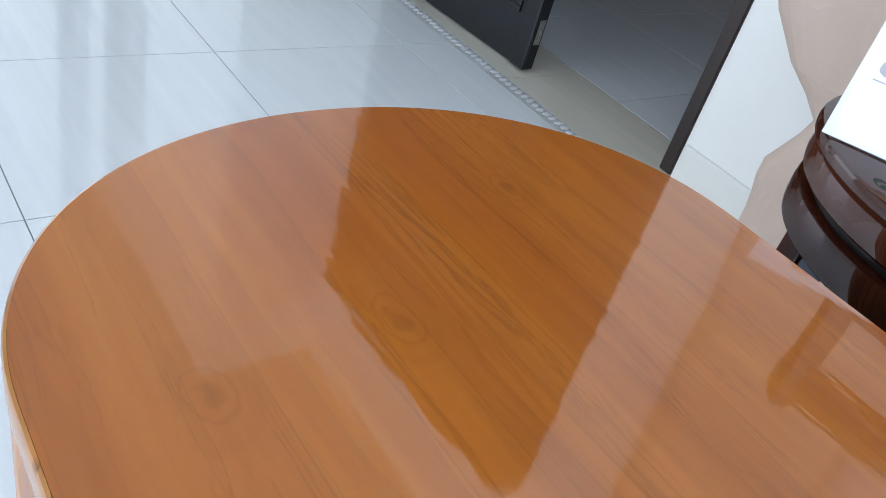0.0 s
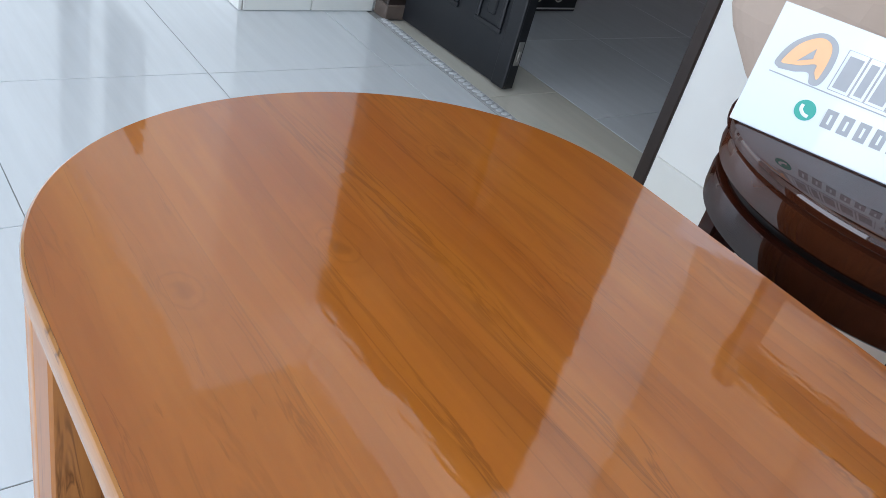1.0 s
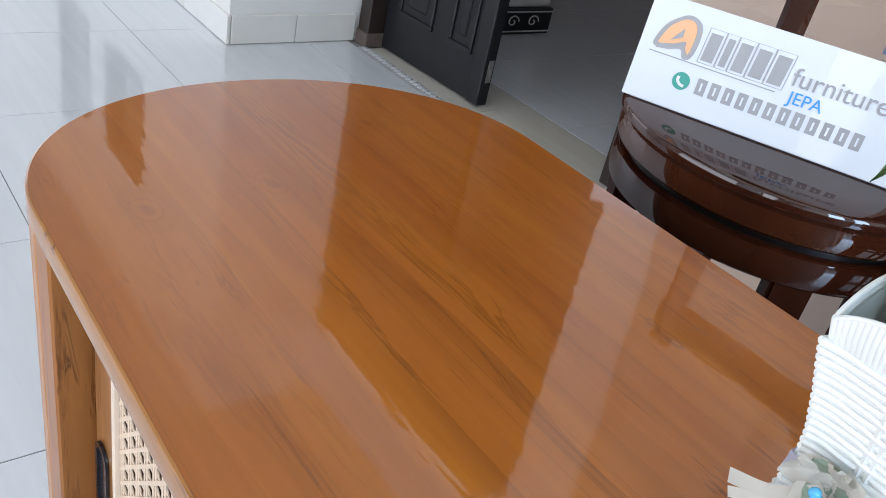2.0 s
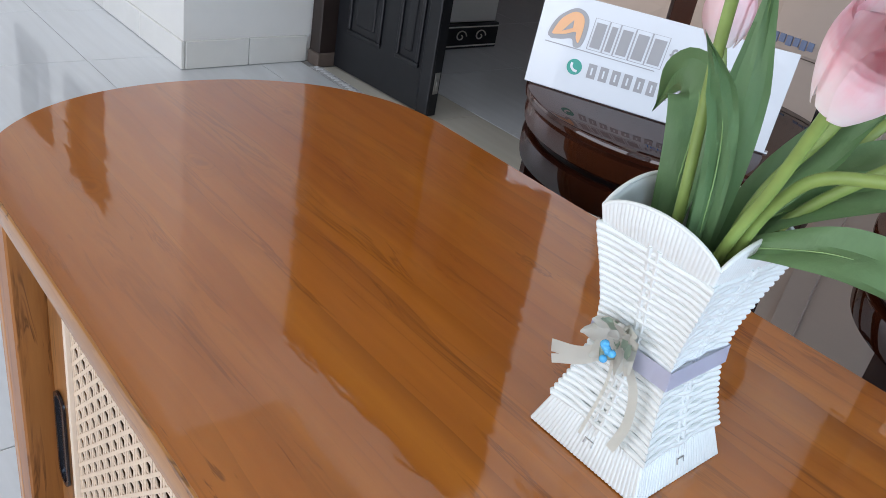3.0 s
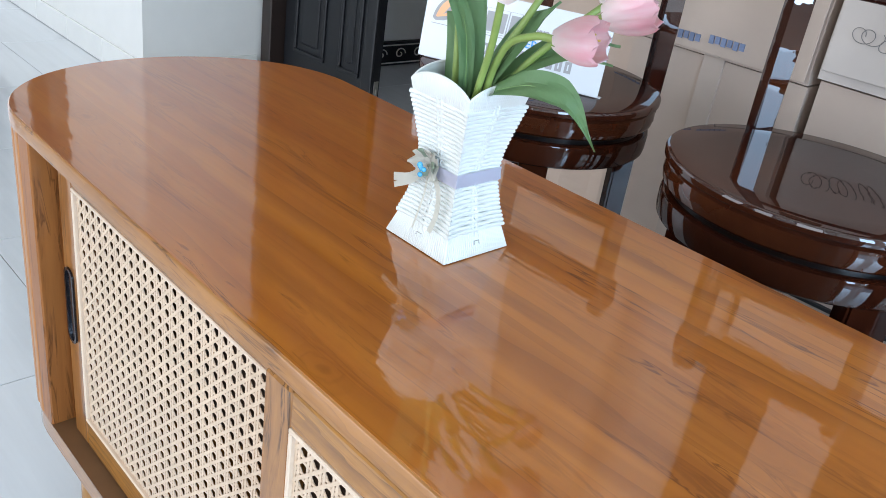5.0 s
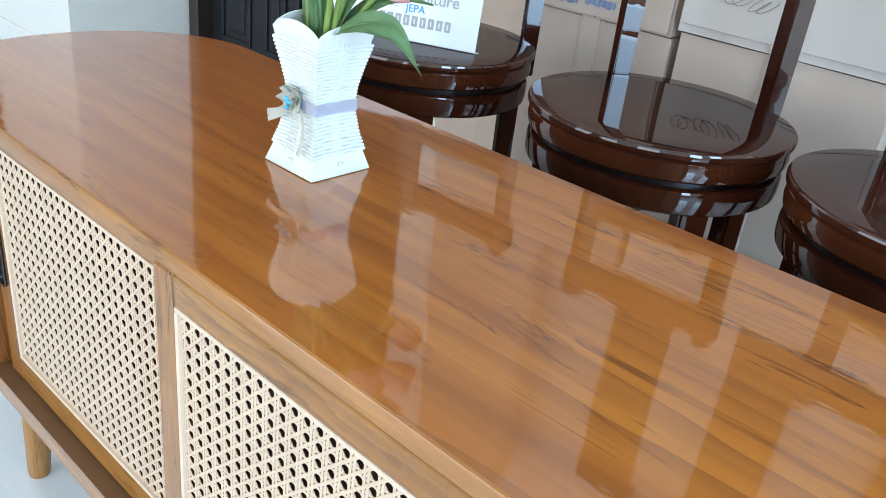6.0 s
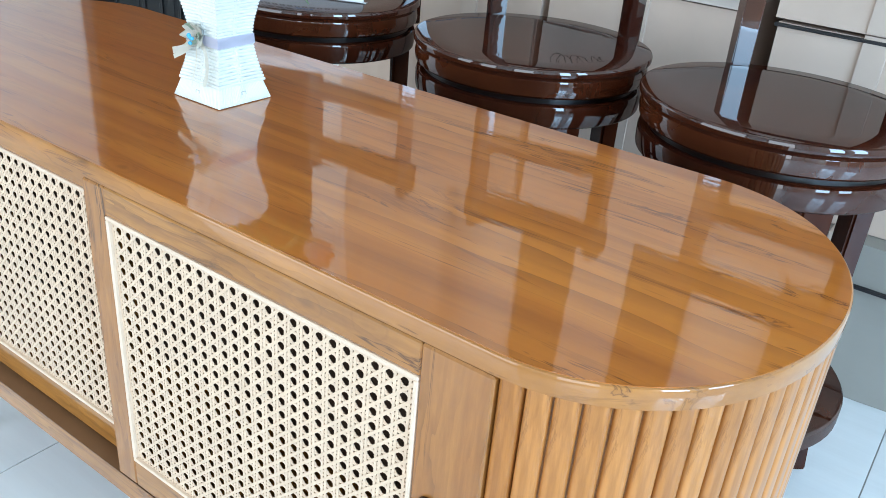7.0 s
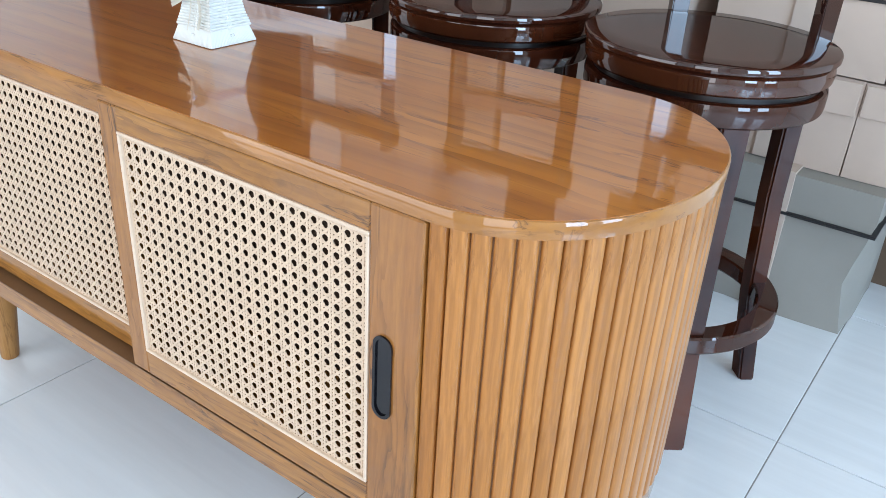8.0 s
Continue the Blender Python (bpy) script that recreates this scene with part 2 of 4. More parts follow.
def stool_wood(name, pale, gloss=0.55):
    m = Mat(name, 0.4, coat=gloss, coat_rough=0.006, spec=0.0, coat_ior=2.0)
    v = m.coords((5, 5, 1.0))
    a = m.noise(v, 4, 5, 0.6, 0.5)
    b = m.noise(m.coords(), 2.6, 2)
    col = m.mix(m.ramp(a, [(0.3, (0, 0, 0)), (0.7, (1, 1, 1))]), (0.015, 0.0036, 0.0028), (0.036, 0.0080, 0.0048))
    col = m.mix(m.math("MULTIPLY", m.ramp(b, [(0.42, (0, 0, 0)), (0.66, (1, 1, 1))]), pale), col, (0.135, 0.034, 0.010))
    m.colour(col)
    m.bump(m.noise(m.coords(), 14, 3), 0.045, 0.004, True)
    return m.m


STOOL = stool_wood("dark_lacquered_wood", 0.35)
STOOL_BAND = stool_wood("lacquered_wood_band", 0.75, 0.62)
STOOL_POST = stool_wood("lacquered_wood_post", 0.6, 1.0)
STOOL_RING = stool_wood("lacquered_wood_ring", 0.4, 0.45)
STOOL_LEG = stool_wood("lacquered_wood_leg", 0.8, 0.16)
STOOL_GROOVE_SHADE = plain("black_groove_shade", (0.004, 0.003, 0.003), 0.3, 0.1, 40, 0.0)
WHITE_WEAVE = plain("white_plastic", (0.77, 0.80, 0.77), 0.35, 0.03, 60, 0.05)
WALL_PAINT = plain("cream_wall_paint", (0.88, 0.88, 0.85), 0.7, 0.03, 8, 0.06)
# wall colour darkened to stand in for the inner room's dim light
INNER_GLOOM = plain("inner_gloom_paint", (0.26, 0.23, 0.20), 0.7, 0.05, 6, 0.05)
CEILING_PAINT = plain("cream_ceiling_paint", (0.70, 0.63, 0.54), 0.8, 0.05, 5, 0.05)
SKIRTING = plain("cream_glazed_tile", (0.83, 0.83, 0.79), 0.15, 0.04, 10, 0.03)
GROUT = plain("grey_grout", (0.30, 0.30, 0.29), 0.8)
DOOR_BLACK = plain("black_door_paint", (0.009, 0.010, 0.013), 0.42, 0.25, 18, 0.1)
FRAME_BROWN = plain("dark_brown_frame", (0.030, 0.019, 0.016), 0.4, 0.25, 12, 0.1)
DARK_GLASS = plain("dark_glass", (0.02, 0.022, 0.024), 0.08, 0.1, 6, 0.0)
STEEL = plain("worn_steel", (0.45, 0.44, 0.42), 0.35, 0.2, 60, 0.1, metal=1.0)


def tile_material(name, base, rough):
    m = Mat(name, rough, coat=0.5, coat_rough=0.02)
    v = m.coords((1, 1, 1), True)
    streak = m.noise(m.coords((1.0, 14, 1), True), 2.0, 4, 0.6)
    cloud = m.noise(v, 1.4, 3)
    col = m.mix(m.ramp(streak, [(0.35, (0, 0, 0)), (0.65, (1, 1, 1))]), tuple(c * 0.93 for c in base), base)
    col = m.mix(m.math("MULTIPLY", m.ramp(cloud, [(0.4, (0, 0, 0)), (0.7, (1, 1, 1))]), 0.35), col, tuple(c * 0.92 for c in base))
    col = m.mix(m.math("MULTIPLY", m.random(), 0.25), col, tuple(c * 0.93 for c in base))
    m.colour(col)
    m.bump(m.noise(v, 3.0, 2), 0.03, 0.01, True)
    return m.m


TILE = tile_material("polished_floor_tile", (0.79, 0.83, 0.86), 0.12)
SILL_TILE = tile_material("cream_sill_tile", (0.72, 0.69, 0.60), 0.18)


def card_material(name, base, fold=0.25):
    m = Mat(name, 0.75, spec=0.25)
    v = m.coords()
    flute = m.noise(m.coords((3, 3, 160)), 1.0, 2)
    stain = m.noise(v, 5, 4)
    col = m.mix(m.ramp(stain, [(0.3, (0, 0, 0)), (0.75, (1, 1, 1))]), base, tuple(c * 0.84 for c in base))
    col = m.mix(m.math("MULTIPLY", flute, 0.18), col, tuple(c * 0.8 for c in base))
    col = m.mix(m.math("MULTIPLY", m.random(), 0.5), col, tuple(c * 0.9 for c in base))
    m.colour(col)
    m.bump(m.noise(v, 9, 3), fold, 0.006)
    return m.m


CARD = card_material("brown_cardboard", (0.63, 0.49, 0.405))
CARD_WORN = card_material("worn_grey_cardboard", (0.32, 0.305, 0.275), 0.6)
# dark brown chosen to deepen the unseen slabs' reflection in the tabletop
SLAB_DARK = card_material("reflected_slab_dark", (0.15, 0.10, 0.068))
CARD_GREY = card_material("pale_cardboard", (0.69, 0.60, 0.54))
TAPE = plain("packing_tape", (0.53, 0.42, 0.35), 0.55, 0.06, 20, 0.1)
PRINT = plain("dark_print", (0.23, 0.21, 0.20), 0.6, 0.2, 80, 0.0)
PRINT_BLUE = plain("blue_print", (0.20, 0.25, 0.38), 0.6, 0.2, 80, 0.0)
STRAP = plain("black_strap", (0.012, 0.012, 0.014), 0.4, 0.2, 40, 0.0)
SIGN_WHITE = Mat("white_acrylic", 0.25, coat=0.6, coat_rough=0.02).colour((0.74, 0.76, 0.78)).m
SIGN_GREY = plain("grey_print", (0.37, 0.36, 0.36), 0.4, 0.05, 40, 0.0)
SIGN_ORANGE = plain("orange_print", (0.90, 0.47, 0.24), 0.4, 0.05, 40, 0.0)
SIGN_TEAL = plain("teal_print", (0.03, 0.36, 0.28), 0.4, 0.04, 40, 0.0)
SIGN_BLUE = plain("blue_letters", (0.02, 0.33, 0.80), 0.4, 0.04, 40, 0.0)
RIBBON = plain("lilac_ribbon", (0.73, 0.73, 0.84), 0.35, 0.05, 40, 0.05)
ORGANZA = plain("cream_ribbon", (0.78, 0.76, 0.68), 0.4, 0.06, 40, 0.05)
BEAD = plain("blue_bead", (0.06, 0.40, 0.68), 0.2, 0.2, 200, 0.0)


def petal_material():
    m = Mat("pink_petal", 0.45)
    m.b.inputs["Subsurface Weight"].default_value = 0.7
    m.b.inputs["Subsurface Radius"].default_value = (0.012, 0.007, 0.008)
    v = m.coords((60, 60, 6))
    n = m.noise(v, 3, 3)
    c = m.noise(m.coords(), 28, 2)
    col = m.mix(m.ramp(n, [(0.35, (0, 0, 0)), (0.65, (1, 1, 1))]), (0.95, 0.59, 0.63), (0.97, 0.73, 0.75))
    col = m.mix(m.math("MULTIPLY", m.ramp(c, [(0.45, (0, 0, 0)), (0.75, (1, 1, 1))]), 0.55), col, (0.96, 0.83, 0.83))
    # paler towards the foot of the petal
    along = m.node("ShaderNodeSeparateXYZ")
    m.link(m.coords(), along.inputs[0])
    foot = m.ramp(m.math("MULTIPLY", along.outputs["Z"], 20.0), [(0.05, (1, 1, 1)), (0.60, (0.12, 0.12, 0.12)), (1.0, (0, 0, 0))])
    col = m.mix(foot, col, (0.97, 0.88, 0.86))
    m.colour(col)
    # thin cloth: part of the light comes through
    thin = m.node("ShaderNodeBsdfTranslucent")
    both = m.node("ShaderNodeMixShader")
    both.inputs[0].default_value = 0.4
    m.link(col, thin.inputs["Color"])
    m.link(m.b.outputs[0], both.inputs[1])
    m.link(thin.outputs[0], both.inputs[2])
    for n in m.t.nodes:
        if n.bl_idname == "ShaderNodeOutputMaterial":
            m.link(both.outputs[0], n.inputs["Surface"])
    return m.m


def leaf_material():
    m = Mat("green_leaf", 0.4)
    v = m.coords()
    n = m.noise(v, 12, 3)
    vein = m.noise(m.coords((150, 150, 8)), 2, 2)
    col = m.mix(m.ramp(n, [(0.3, (0, 0, 0)), (0.7, (1, 1, 1))]), (0.135, 0.285, 0.125), (0.25, 0.43, 0.22))
    col = m.mix(m.math("MULTIPLY", vein, 0.25), col, (0.26, 0.43, 0.21))
    col = m.mix(m.math("MULTIPLY", m.random(), 0.5), col, (0.25, 0.40, 0.17))
    m.colour(col)
    m.bump(vein, 0.25, 0.001)
    return m.m


PETAL, LEAF = petal_material(), leaf_material()
STEM = plain("green_stem", (0.23, 0.33, 0.085), 0.4, 0.2, 60, 0.1)
MIDRIB = plain("pale_midrib", (0.24, 0.40, 0.15), 0.45, 0.15, 60, 0.1)
PISTIL = plain("yellow_pistil", (0.70, 0.50, 0.12), 0.5)


# ---- mesh helpers ----
def thing(name, place, label, category, group="", kind=""):
    e = new(name)
    e.location = place
    e.empty_display_size = 0.05
    return tagged(e, label, category, group, kind)


def part(name, bm, material, parent=None, label="", smooth=False, at=None):
    """Links a bmesh as one mesh object under a thing or a part."""
    me = bpy.data.meshes.new(name)
    bmesh.ops.recalc_face_normals(bm, faces=bm.faces)
    bm.to_mesh(me)
    bm.free()
    me.materials.append(material)
    if smooth:
        me.polygons.foreach_set("use_smooth", [True] * len(me.polygons))
        me.set_sharp_from_angle(angle=radians(35))
    ob = new(name, me)
    ob.parent = parent
    if at is not None:
        ob.matrix_basis = at if isinstance(at, Matrix) else Matrix.Translation(at)
    if label:
        ob["label"] = label
    return ob


def shared(name, data, parent, at):
    ob = new(name, data)
    ob.parent = parent
    ob.matrix_basis = at if isinstance(at, Matrix) else Matrix.Translation(at)
    return ob


def add_box(bm, x0, x1, y0, y1, z0, z1, bevel=0.0, segments=1):
    vs = [bm.verts.new((x, y, z)) for z in (z0, z1) for y in (y0, y1) for x in (x0, x1)]
    fs = [bm.faces.new([vs[i] for i in q]) for q in ((0, 2, 3, 1), (4, 5, 7, 6), (0, 1, 5, 4), (2, 6, 7, 3), (0, 4, 6, 2), (1, 3, 7, 5))]
    if bevel:
        edges = list({e for f in fs for e in f.edges})
        bmesh.ops.bevel(bm, geom=edges, offset=bevel, segments=segments, affect="EDGES", profile=0.5)
    return bm


def box_bm(x0, x1, y0, y1, z0, z1, bevel=0.0, segments=1):
    return add_box(bmesh.new(), x0, x1, y0, y1, z0, z1, bevel, segments)


def prism(bm, outline, z0, z1, bevel=0.0, segments=2):
    """A closed outline in x and y, raised from z0 to z1."""
    low = [bm.verts.new((x, y, z0)) for x, y in outline]
    top = [bm.verts.new((x, y, z1)) for x, y in outline]
    f0, f1 = bm.faces.new(low[::-1]), bm.faces.new(top)
    n = len(outline)
    for i in range(n):
        bm.faces.new((low[i], low[(i + 1) % n], top[(i + 1) % n], top[i]))
    if bevel:
        edges = list(set(f0.edges) | set(f1.edges))
        bmesh.ops.bevel(bm, geom=edges, offset=bevel, segments=segments, affect="EDGES", profile=0.5)
    return bm


def lathe(bm, profile, steps=48, centre=(0, 0)):
    """A profile of (radius, height) turned round a vertical axis."""
    rings = []
    for r, z in profile:
        rings.append([bm.verts.new((centre[0] + r * math.cos(2 * math.pi * k / steps), centre[1] + r * math.sin(2 * math.pi * k / steps), z)) for k in range(steps)])
    for a, b in zip(rings, rings[1:]):
        for k in range(steps):
            bm.faces.new((a[k], a[(k + 1) % steps], b[(k + 1) % steps], b[k]))
    bm.faces.new(rings[0][::-1])
    bm.faces.new(rings[-1])
    return bm


def tube(bm, path, radius, sides=8):
    """A round rod along a path; radius: one number, or one for each point."""
    pts = [Vector(p) for p in path]
    rad = radius if isinstance(radius, (list, tuple)) else [radius] * len(pts)
    rings, side = [], None
    for i, p in enumerate(pts):
        d = (pts[min(i + 1, len(pts) - 1)] - pts[max(i - 1, 0)]).normalized()
        if side is None:
            side = d.orthogonal().normalized()
        side = (side - d * side.dot(d)).normalized()
        up = d.cross(side)
        rings.append([bm.verts.new(p + rad[i] * (side * math.cos(2 * math.pi * k / sides) + up * math.sin(2 * math.pi * k / sides))) for k in range(sides)])
    for a, b in zip(rings, rings[1:]):
        for k in range(sides):
            bm.faces.new((a[k], a[(k + 1) % sides], b[(k + 1) % sides], b[k]))
    bm.faces.new(rings[0][::-1])
    bm.faces.new(rings[-1])
    return bm


def bezier(points, n=12):
    """Points along a smooth curve through the given ones."""
    P = [Vector(p) for p in points]
    P = [2 * P[0] - P[1], *P, 2 * P[-1] - P[-2]]
    out = []
    for i in range(1, len(P) - 2):
        for k in range(n):
            t = k / n
            a, b, c, d = P[i - 1], P[i], P[i + 1], P[i + 2]
            out.append(0.5 * ((2 * b) + (c - a) * t + (2 * a - 5 * b + 4 * c - d) * t * t + (3 * b - a - 3 * c + d) * t ** 3))
    out.append(P[-2])
    return out


# ---- the room ----
CEIL = 3.2
XL, XR, YF, YB = -7.0, 4.0, -3.5, 1.80
DOOR_L, DOOR_R = -2.635, -1.438


def structure(name, bm, material, label, category):
    return tagged(part(name, bm, material), label, category, kind="structure")


def wall_with_openings(name, along, fixed, thick, a0, a1, openings, label, paint=None):
    """A wall along x or y with door or window openings (start, end, sill, head)."""
    bm = bmesh.new()

    def piece(s, e, z0, z1):
        if e - s > 1e-4 and z1 - z0 > 1e-4:
            if along == "x":
                add_box(bm, s, e, fixed, fixed + thick, z0, z1)
            else:
                add_box(bm, fixed, fixed + thick, s, e, z0, z1)
    at = a0
    for s, e, z0, z1 in openings:
        piece(at, s, 0, CEIL)
        piece(s, e, 0, z0)
        piece(s, e, z1, CEIL)
        at = e
    piece(at, a1, 0, CEIL)
    return structure(name, bm, paint or WALL_PAINT, label, "wall")


wall_with_openings("wall_east_of_door", "x", YB, 0.15, DOOR_R, XR + 0.15, [], "plain cream painted wall beside the doorway")
wall_with_openings("wall_west", "x", 1.124, 0.15, XL, -2.858, [(-4.87, -4.35, 0.49, 2.45), (-4.06, -3.55, 0.49, 2.45)], "cream painted wall with a tiled skirting")
wall_with_openings("wall_return", "y", -2.858, 0.15, 1.124, 1.95, [], "short cream wall leading in to the doorway")
wall_with_openings("wall_front", "x", YF - 0.15, 0.15, XL - 0.15, XR + 0.15, [(-3.5, 0.1, 0.0, 2.7), (1.2, 3.0, 0.0, 2.7)], "cream shop wall with wide openings to the street")
wall_with_openings("wall_right", "y", XR, 0.15, YF, YB, [(-1.72, -0.78, 0.0, 2.5), (-0.36, 0.42, 0.0, 2.5)], "cream wall with two tall openings to daylight")
wall_with_openings("wall_left", "y", XL - 0.15, 0.15, YF, 1.25, [(-2.0, 0.8, 0.0, 2.7)], "cream wall with a wide opening to daylight")
structure("wall_above_door", box_bm(-2.708, DOOR_R, 1.66, 1.80, 2.80, CEIL), WALL_PAINT, "cream wall above the double door", "wall")
structure("ceiling", box_bm(XL - 0.15, XR + 0.15, YF - 0.15, 6.0, CEIL, CEIL + 0.12), CEILING_PAINT, "plain cream painted ceiling of the porch", "ceiling")
structure("ground", box_bm(-400, 400, -400, 400, -0.32, -0.30), plain("pale_concrete", (0.42, 0.41, 0.38), 0.85, 0.15, 2, 0.1), "pale concrete ground outside the shop", "ground")
# the window is unseen, added only as an opening for the fill lamp
wall_with_openings("wall_inner_back", "x", 5.6, 0.15, -5.0, 2.0, [(-3.5, -1.3, 0.9, 2.25)], "inner wall darkened for the room's gloom, with an added window", INNER_GLOOM)
structure("wall_inner_side", box_bm(-5.15, -5.0, 1.95, 5.75, 0, CEIL), INNER_GLOOM, "inner side wall of the house, darkened for the room's gloom", "wall")
structure("wall_inner_right", box_bm(-0.2, -0.05, 1.95, 5.6, 0, CEIL), INNER_GLOOM, "inner side wall of the house, darkened for the room's gloom", "wall")
structure("wall_inner_front", box_bm(-5.0, -2.858, 1.80, 1.95, 0, CEIL), INNER_GLOOM, "inner face of the front wall, darkened for the room's gloom", "wall")


# ---- tall narrow windows beside the doorway ----
def tall_window(name, x0, x1, z0, z1, y):
    w = thing(name, ((x0 + x1) / 2, y, z0), "tall narrow window with a dark brown wooden frame and dark pane", "window", kind="structure")
    a, h = (x1 - x0) / 2, z1 - z0
    for sx in (-1, 1):
        part("jamb", box_bm(min(sx * a, sx * (a - 0.07)), max(sx * a, sx * (a - 0.07)), -0.015, 0.12, 0.0, h, 0.003), FRAME_BROWN, w)
        part("sash_stile", box_bm(min(sx * (a - 0.072), sx * (a - 0.135)), max(sx * (a - 0.072), sx * (a - 0.135)), 0.012, 0.048, 0.072, h - 0.072, 0.003), FRAME_BROWN, w)
    for b, c in ((0.0, 0.07), (h - 0.07, h)):
        part("rail", box_bm(-a + 0.071, a - 0.071, -0.015, 0.12, b, c, 0.003), FRAME_BROWN, w)
    part("pane", box_bm(-a + 0.136, a - 0.136, 0.026, 0.032, 0.073, h - 0.073), DARK_GLASS, w, "dark window pane")
    return w


tall_window("window_1", -4.06, -3.55, 0.49, 2.45, 1.124)
tall_window("window_2", -4.87, -4.35, 0.49, 2.45, 1.124)


# ---- skirting ----
def skirting(name, x0, x1, y0, y1, count):
    base = thing(name, (0, 0, 0), "row of cream glazed skirting tiles along the wall foot", "skirting", kind="structure")
    for k in range(count):
        if x1 - x0 > y1 - y0:
            a, b = x0 + (x1 - x0) * k / count, x0 + (x1 - x0) * (k + 1) / count
            bm = box_bm(a + 0.0015, b - 0.0015, y0, y1, 0.002, 0.105, 0.002)
        else:
            a, b = y0 + (y1 - y0) * k / count, y0 + (y1 - y0) * (k + 1) / count
            bm = box_bm(x0, x1, a + 0.0015, b - 0.0015, 0.002, 0.105, 0.002)
        part("tile", bm, SKIRTING, base)
    return base


skirting("skirting_1", -6.9, -2.694, 1.110, 1.124, 11)
skirting("skirting_2", -2.708, -2.694, 1.126, 1.635, 2)
skirting("skirting_3", -1.431, 3.9, 1.786, 1.800, 12)

# ---- doorway ----
frame_ = thing("door_frame", (0, 0, 0), "dark brown painted wooden door frame", "door frame", kind="structure")
part("left_jamb", box_bm(-2.692, -2.622, 1.645, 1.79, 0.0, 2.80, 0.004), FRAME_BROWN, frame_)
part("left_plinth", box_bm(-2.693, -2.614, 1.638, 1.795, 0.0, 0.055, 0.004), plain("worn_plinth", (0.12, 0.09, 0.075), 0.5, 0.3, 20), frame_, "scuffed brown jamb foot")
part("right_jamb", box_bm(-1.480, -1.4385, 1.792, 1.96, 0.0, 2.80, 0.004), FRAME_BROWN, frame_)
part("head", box_bm(-2.622, -1.48, 1.66, 1.79, 2.74, 2.80, 0.004), FRAME_BROWN, frame_)
part("transom", box_bm(-2.622, -1.48, 1.68, 1.78, 2.09, 2.15, 0.004), FRAME_BROWN, frame_)
part("transom_panel", box_bm(-2.622, -1.48, 1.715, 1.745, 2.15, 2.74, 0.002), DOOR_BLACK, frame_, "black panel over the door")


def door_leaf(place, turn):
    leaf = thing("door_leaf", place, "black painted panelled door leaf standing in the doorway", "door")
    leaf.rotation_euler = (0, 0, radians(turn))
    w, h, th = 0.575, 2.07, 0.042
    part("slab", box_bm(0, w, 0, th, 0, h, 0.003), DOOR_BLACK, leaf)
    for x0, x1 in ((0.075, 0.275), (0.365, 0.495)):
        for z0, z1 in ((0.155, 0.62), (0.72, 1.35), (1.45, 1.95)):
            rim = bmesh.new()
            for a, b, c, d in ((x0, x1, z0, z0 + 0.018), (x0, x1, z1 - 0.018, z1), (x0, x0 + 0.018, z0 + 0.018, z1 - 0.018), (x1 - 0.018, x1, z0 + 0.018, z1 - 0.018)):
                add_box(rim, a, b, -0.009, 0.002, c, d, 0.004, 2)
            part("moulding", rim, DOOR_BLACK, leaf)
            part("panel", box_bm(x0 + 0.045, x1 - 0.045, -0.006, 0.002, z0 + 0.045, z1 - 0.045, 0.005), DOOR_BLACK, leaf)
    part("edge_strip", box_bm(w - 0.055, w + 0.006, -0.014, -0.001, 0.004, h, 0.005, 2), DOOR_BLACK, leaf)
    part("bolt_plate", box_bm(w + 0.001, w + 0.004, 0.008, 0.032, 0.085, 0.165, 0.001), STEEL, leaf, "worn steel bolt plate")
    part("bolt", box_bm(w + 0.004, w + 0.009, 0.014, 0.026, 0.10, 0.135, 0.002), STEEL, leaf, "worn steel bolt")
    return leaf


door_leaf((-2.614, 1.712, 0.006), 3.4)

# ---- interior pillar with a patterned foot ----
pillar = thing("pillar", (-2.86, 2.52, 0), "cream pillar with a dark patterned foot in the dim room", "pillar", kind="structure")
part("shaft", box_bm(-0.14, 0.14, -0.55, 0.16, 0.12, CEIL, 0.004), WALL_PAINT, pillar)
part("foot", box_bm(-0.155, 0.155, -0.565, 0.175, 0.0, 0.118, 0.004), DOOR_BLACK, pillar, "black foot")
for k in range(5):
    bm = bmesh.new()
    y = -0.42 + k * 0.12
    tube(bm, [(0.157, y + 0.035 * math.cos(a) * (1 - a / 9), 0.06 + 0.03 * math.sin(a) * (1 - a / 9)) for a in np.linspace(0, 7.5, 28)], 0.0035, 5)
    part("scroll", bm, SKIRTING, pillar, "pale scroll ornament")
for z in (0.015, 0.104):
    part("border", box_bm(0.154, 0.158, -0.56, 0.17, z - 0.003, z + 0.003), SKIRTING, pillar)

# ---- the sideboard ----
LEN0, LEN1, DEP = -0.803, 0.698, 0.500
FRONT = 0.003
BACK = FRONT + DEP - 0.003
MID = (FRONT + BACK) / 2
RAD = (BACK - FRONT) / 2
CXL, CXR = LEN0 + 0.204, LEN1 - 0.204
HIGH = 0.706
BAND = 0.020


ROUND = 2.06


def end_curve(side, inset=0.0, start=0.0, stop=math.pi, steps=60):
    """Points round one end, from the front to the back, a little squarer than a half circle."""
    cx, reach = (CXR, LEN1 - CXR) if side > 0 else (CXL, CXL - LEN0)
    out = []
    for a in np.linspace(start, stop, steps):
        s, c = math.sin(a), math.cos(a)
        out.append((cx + side * (reach - inset) * max(0.0, s) ** (2 / ROUND), MID - (RAD - inset) * math.copysign(abs(c) ** (2 / ROUND), c)))
    return out


def stadium(inset=0.0):
    return end_curve(1, inset) + end_curve(-1, inset)[::-1]


sideboard = thing("sideboard", (0, 0, 0), "teak sideboard with rounded fluted ends and sliding cane doors", "sideboard")
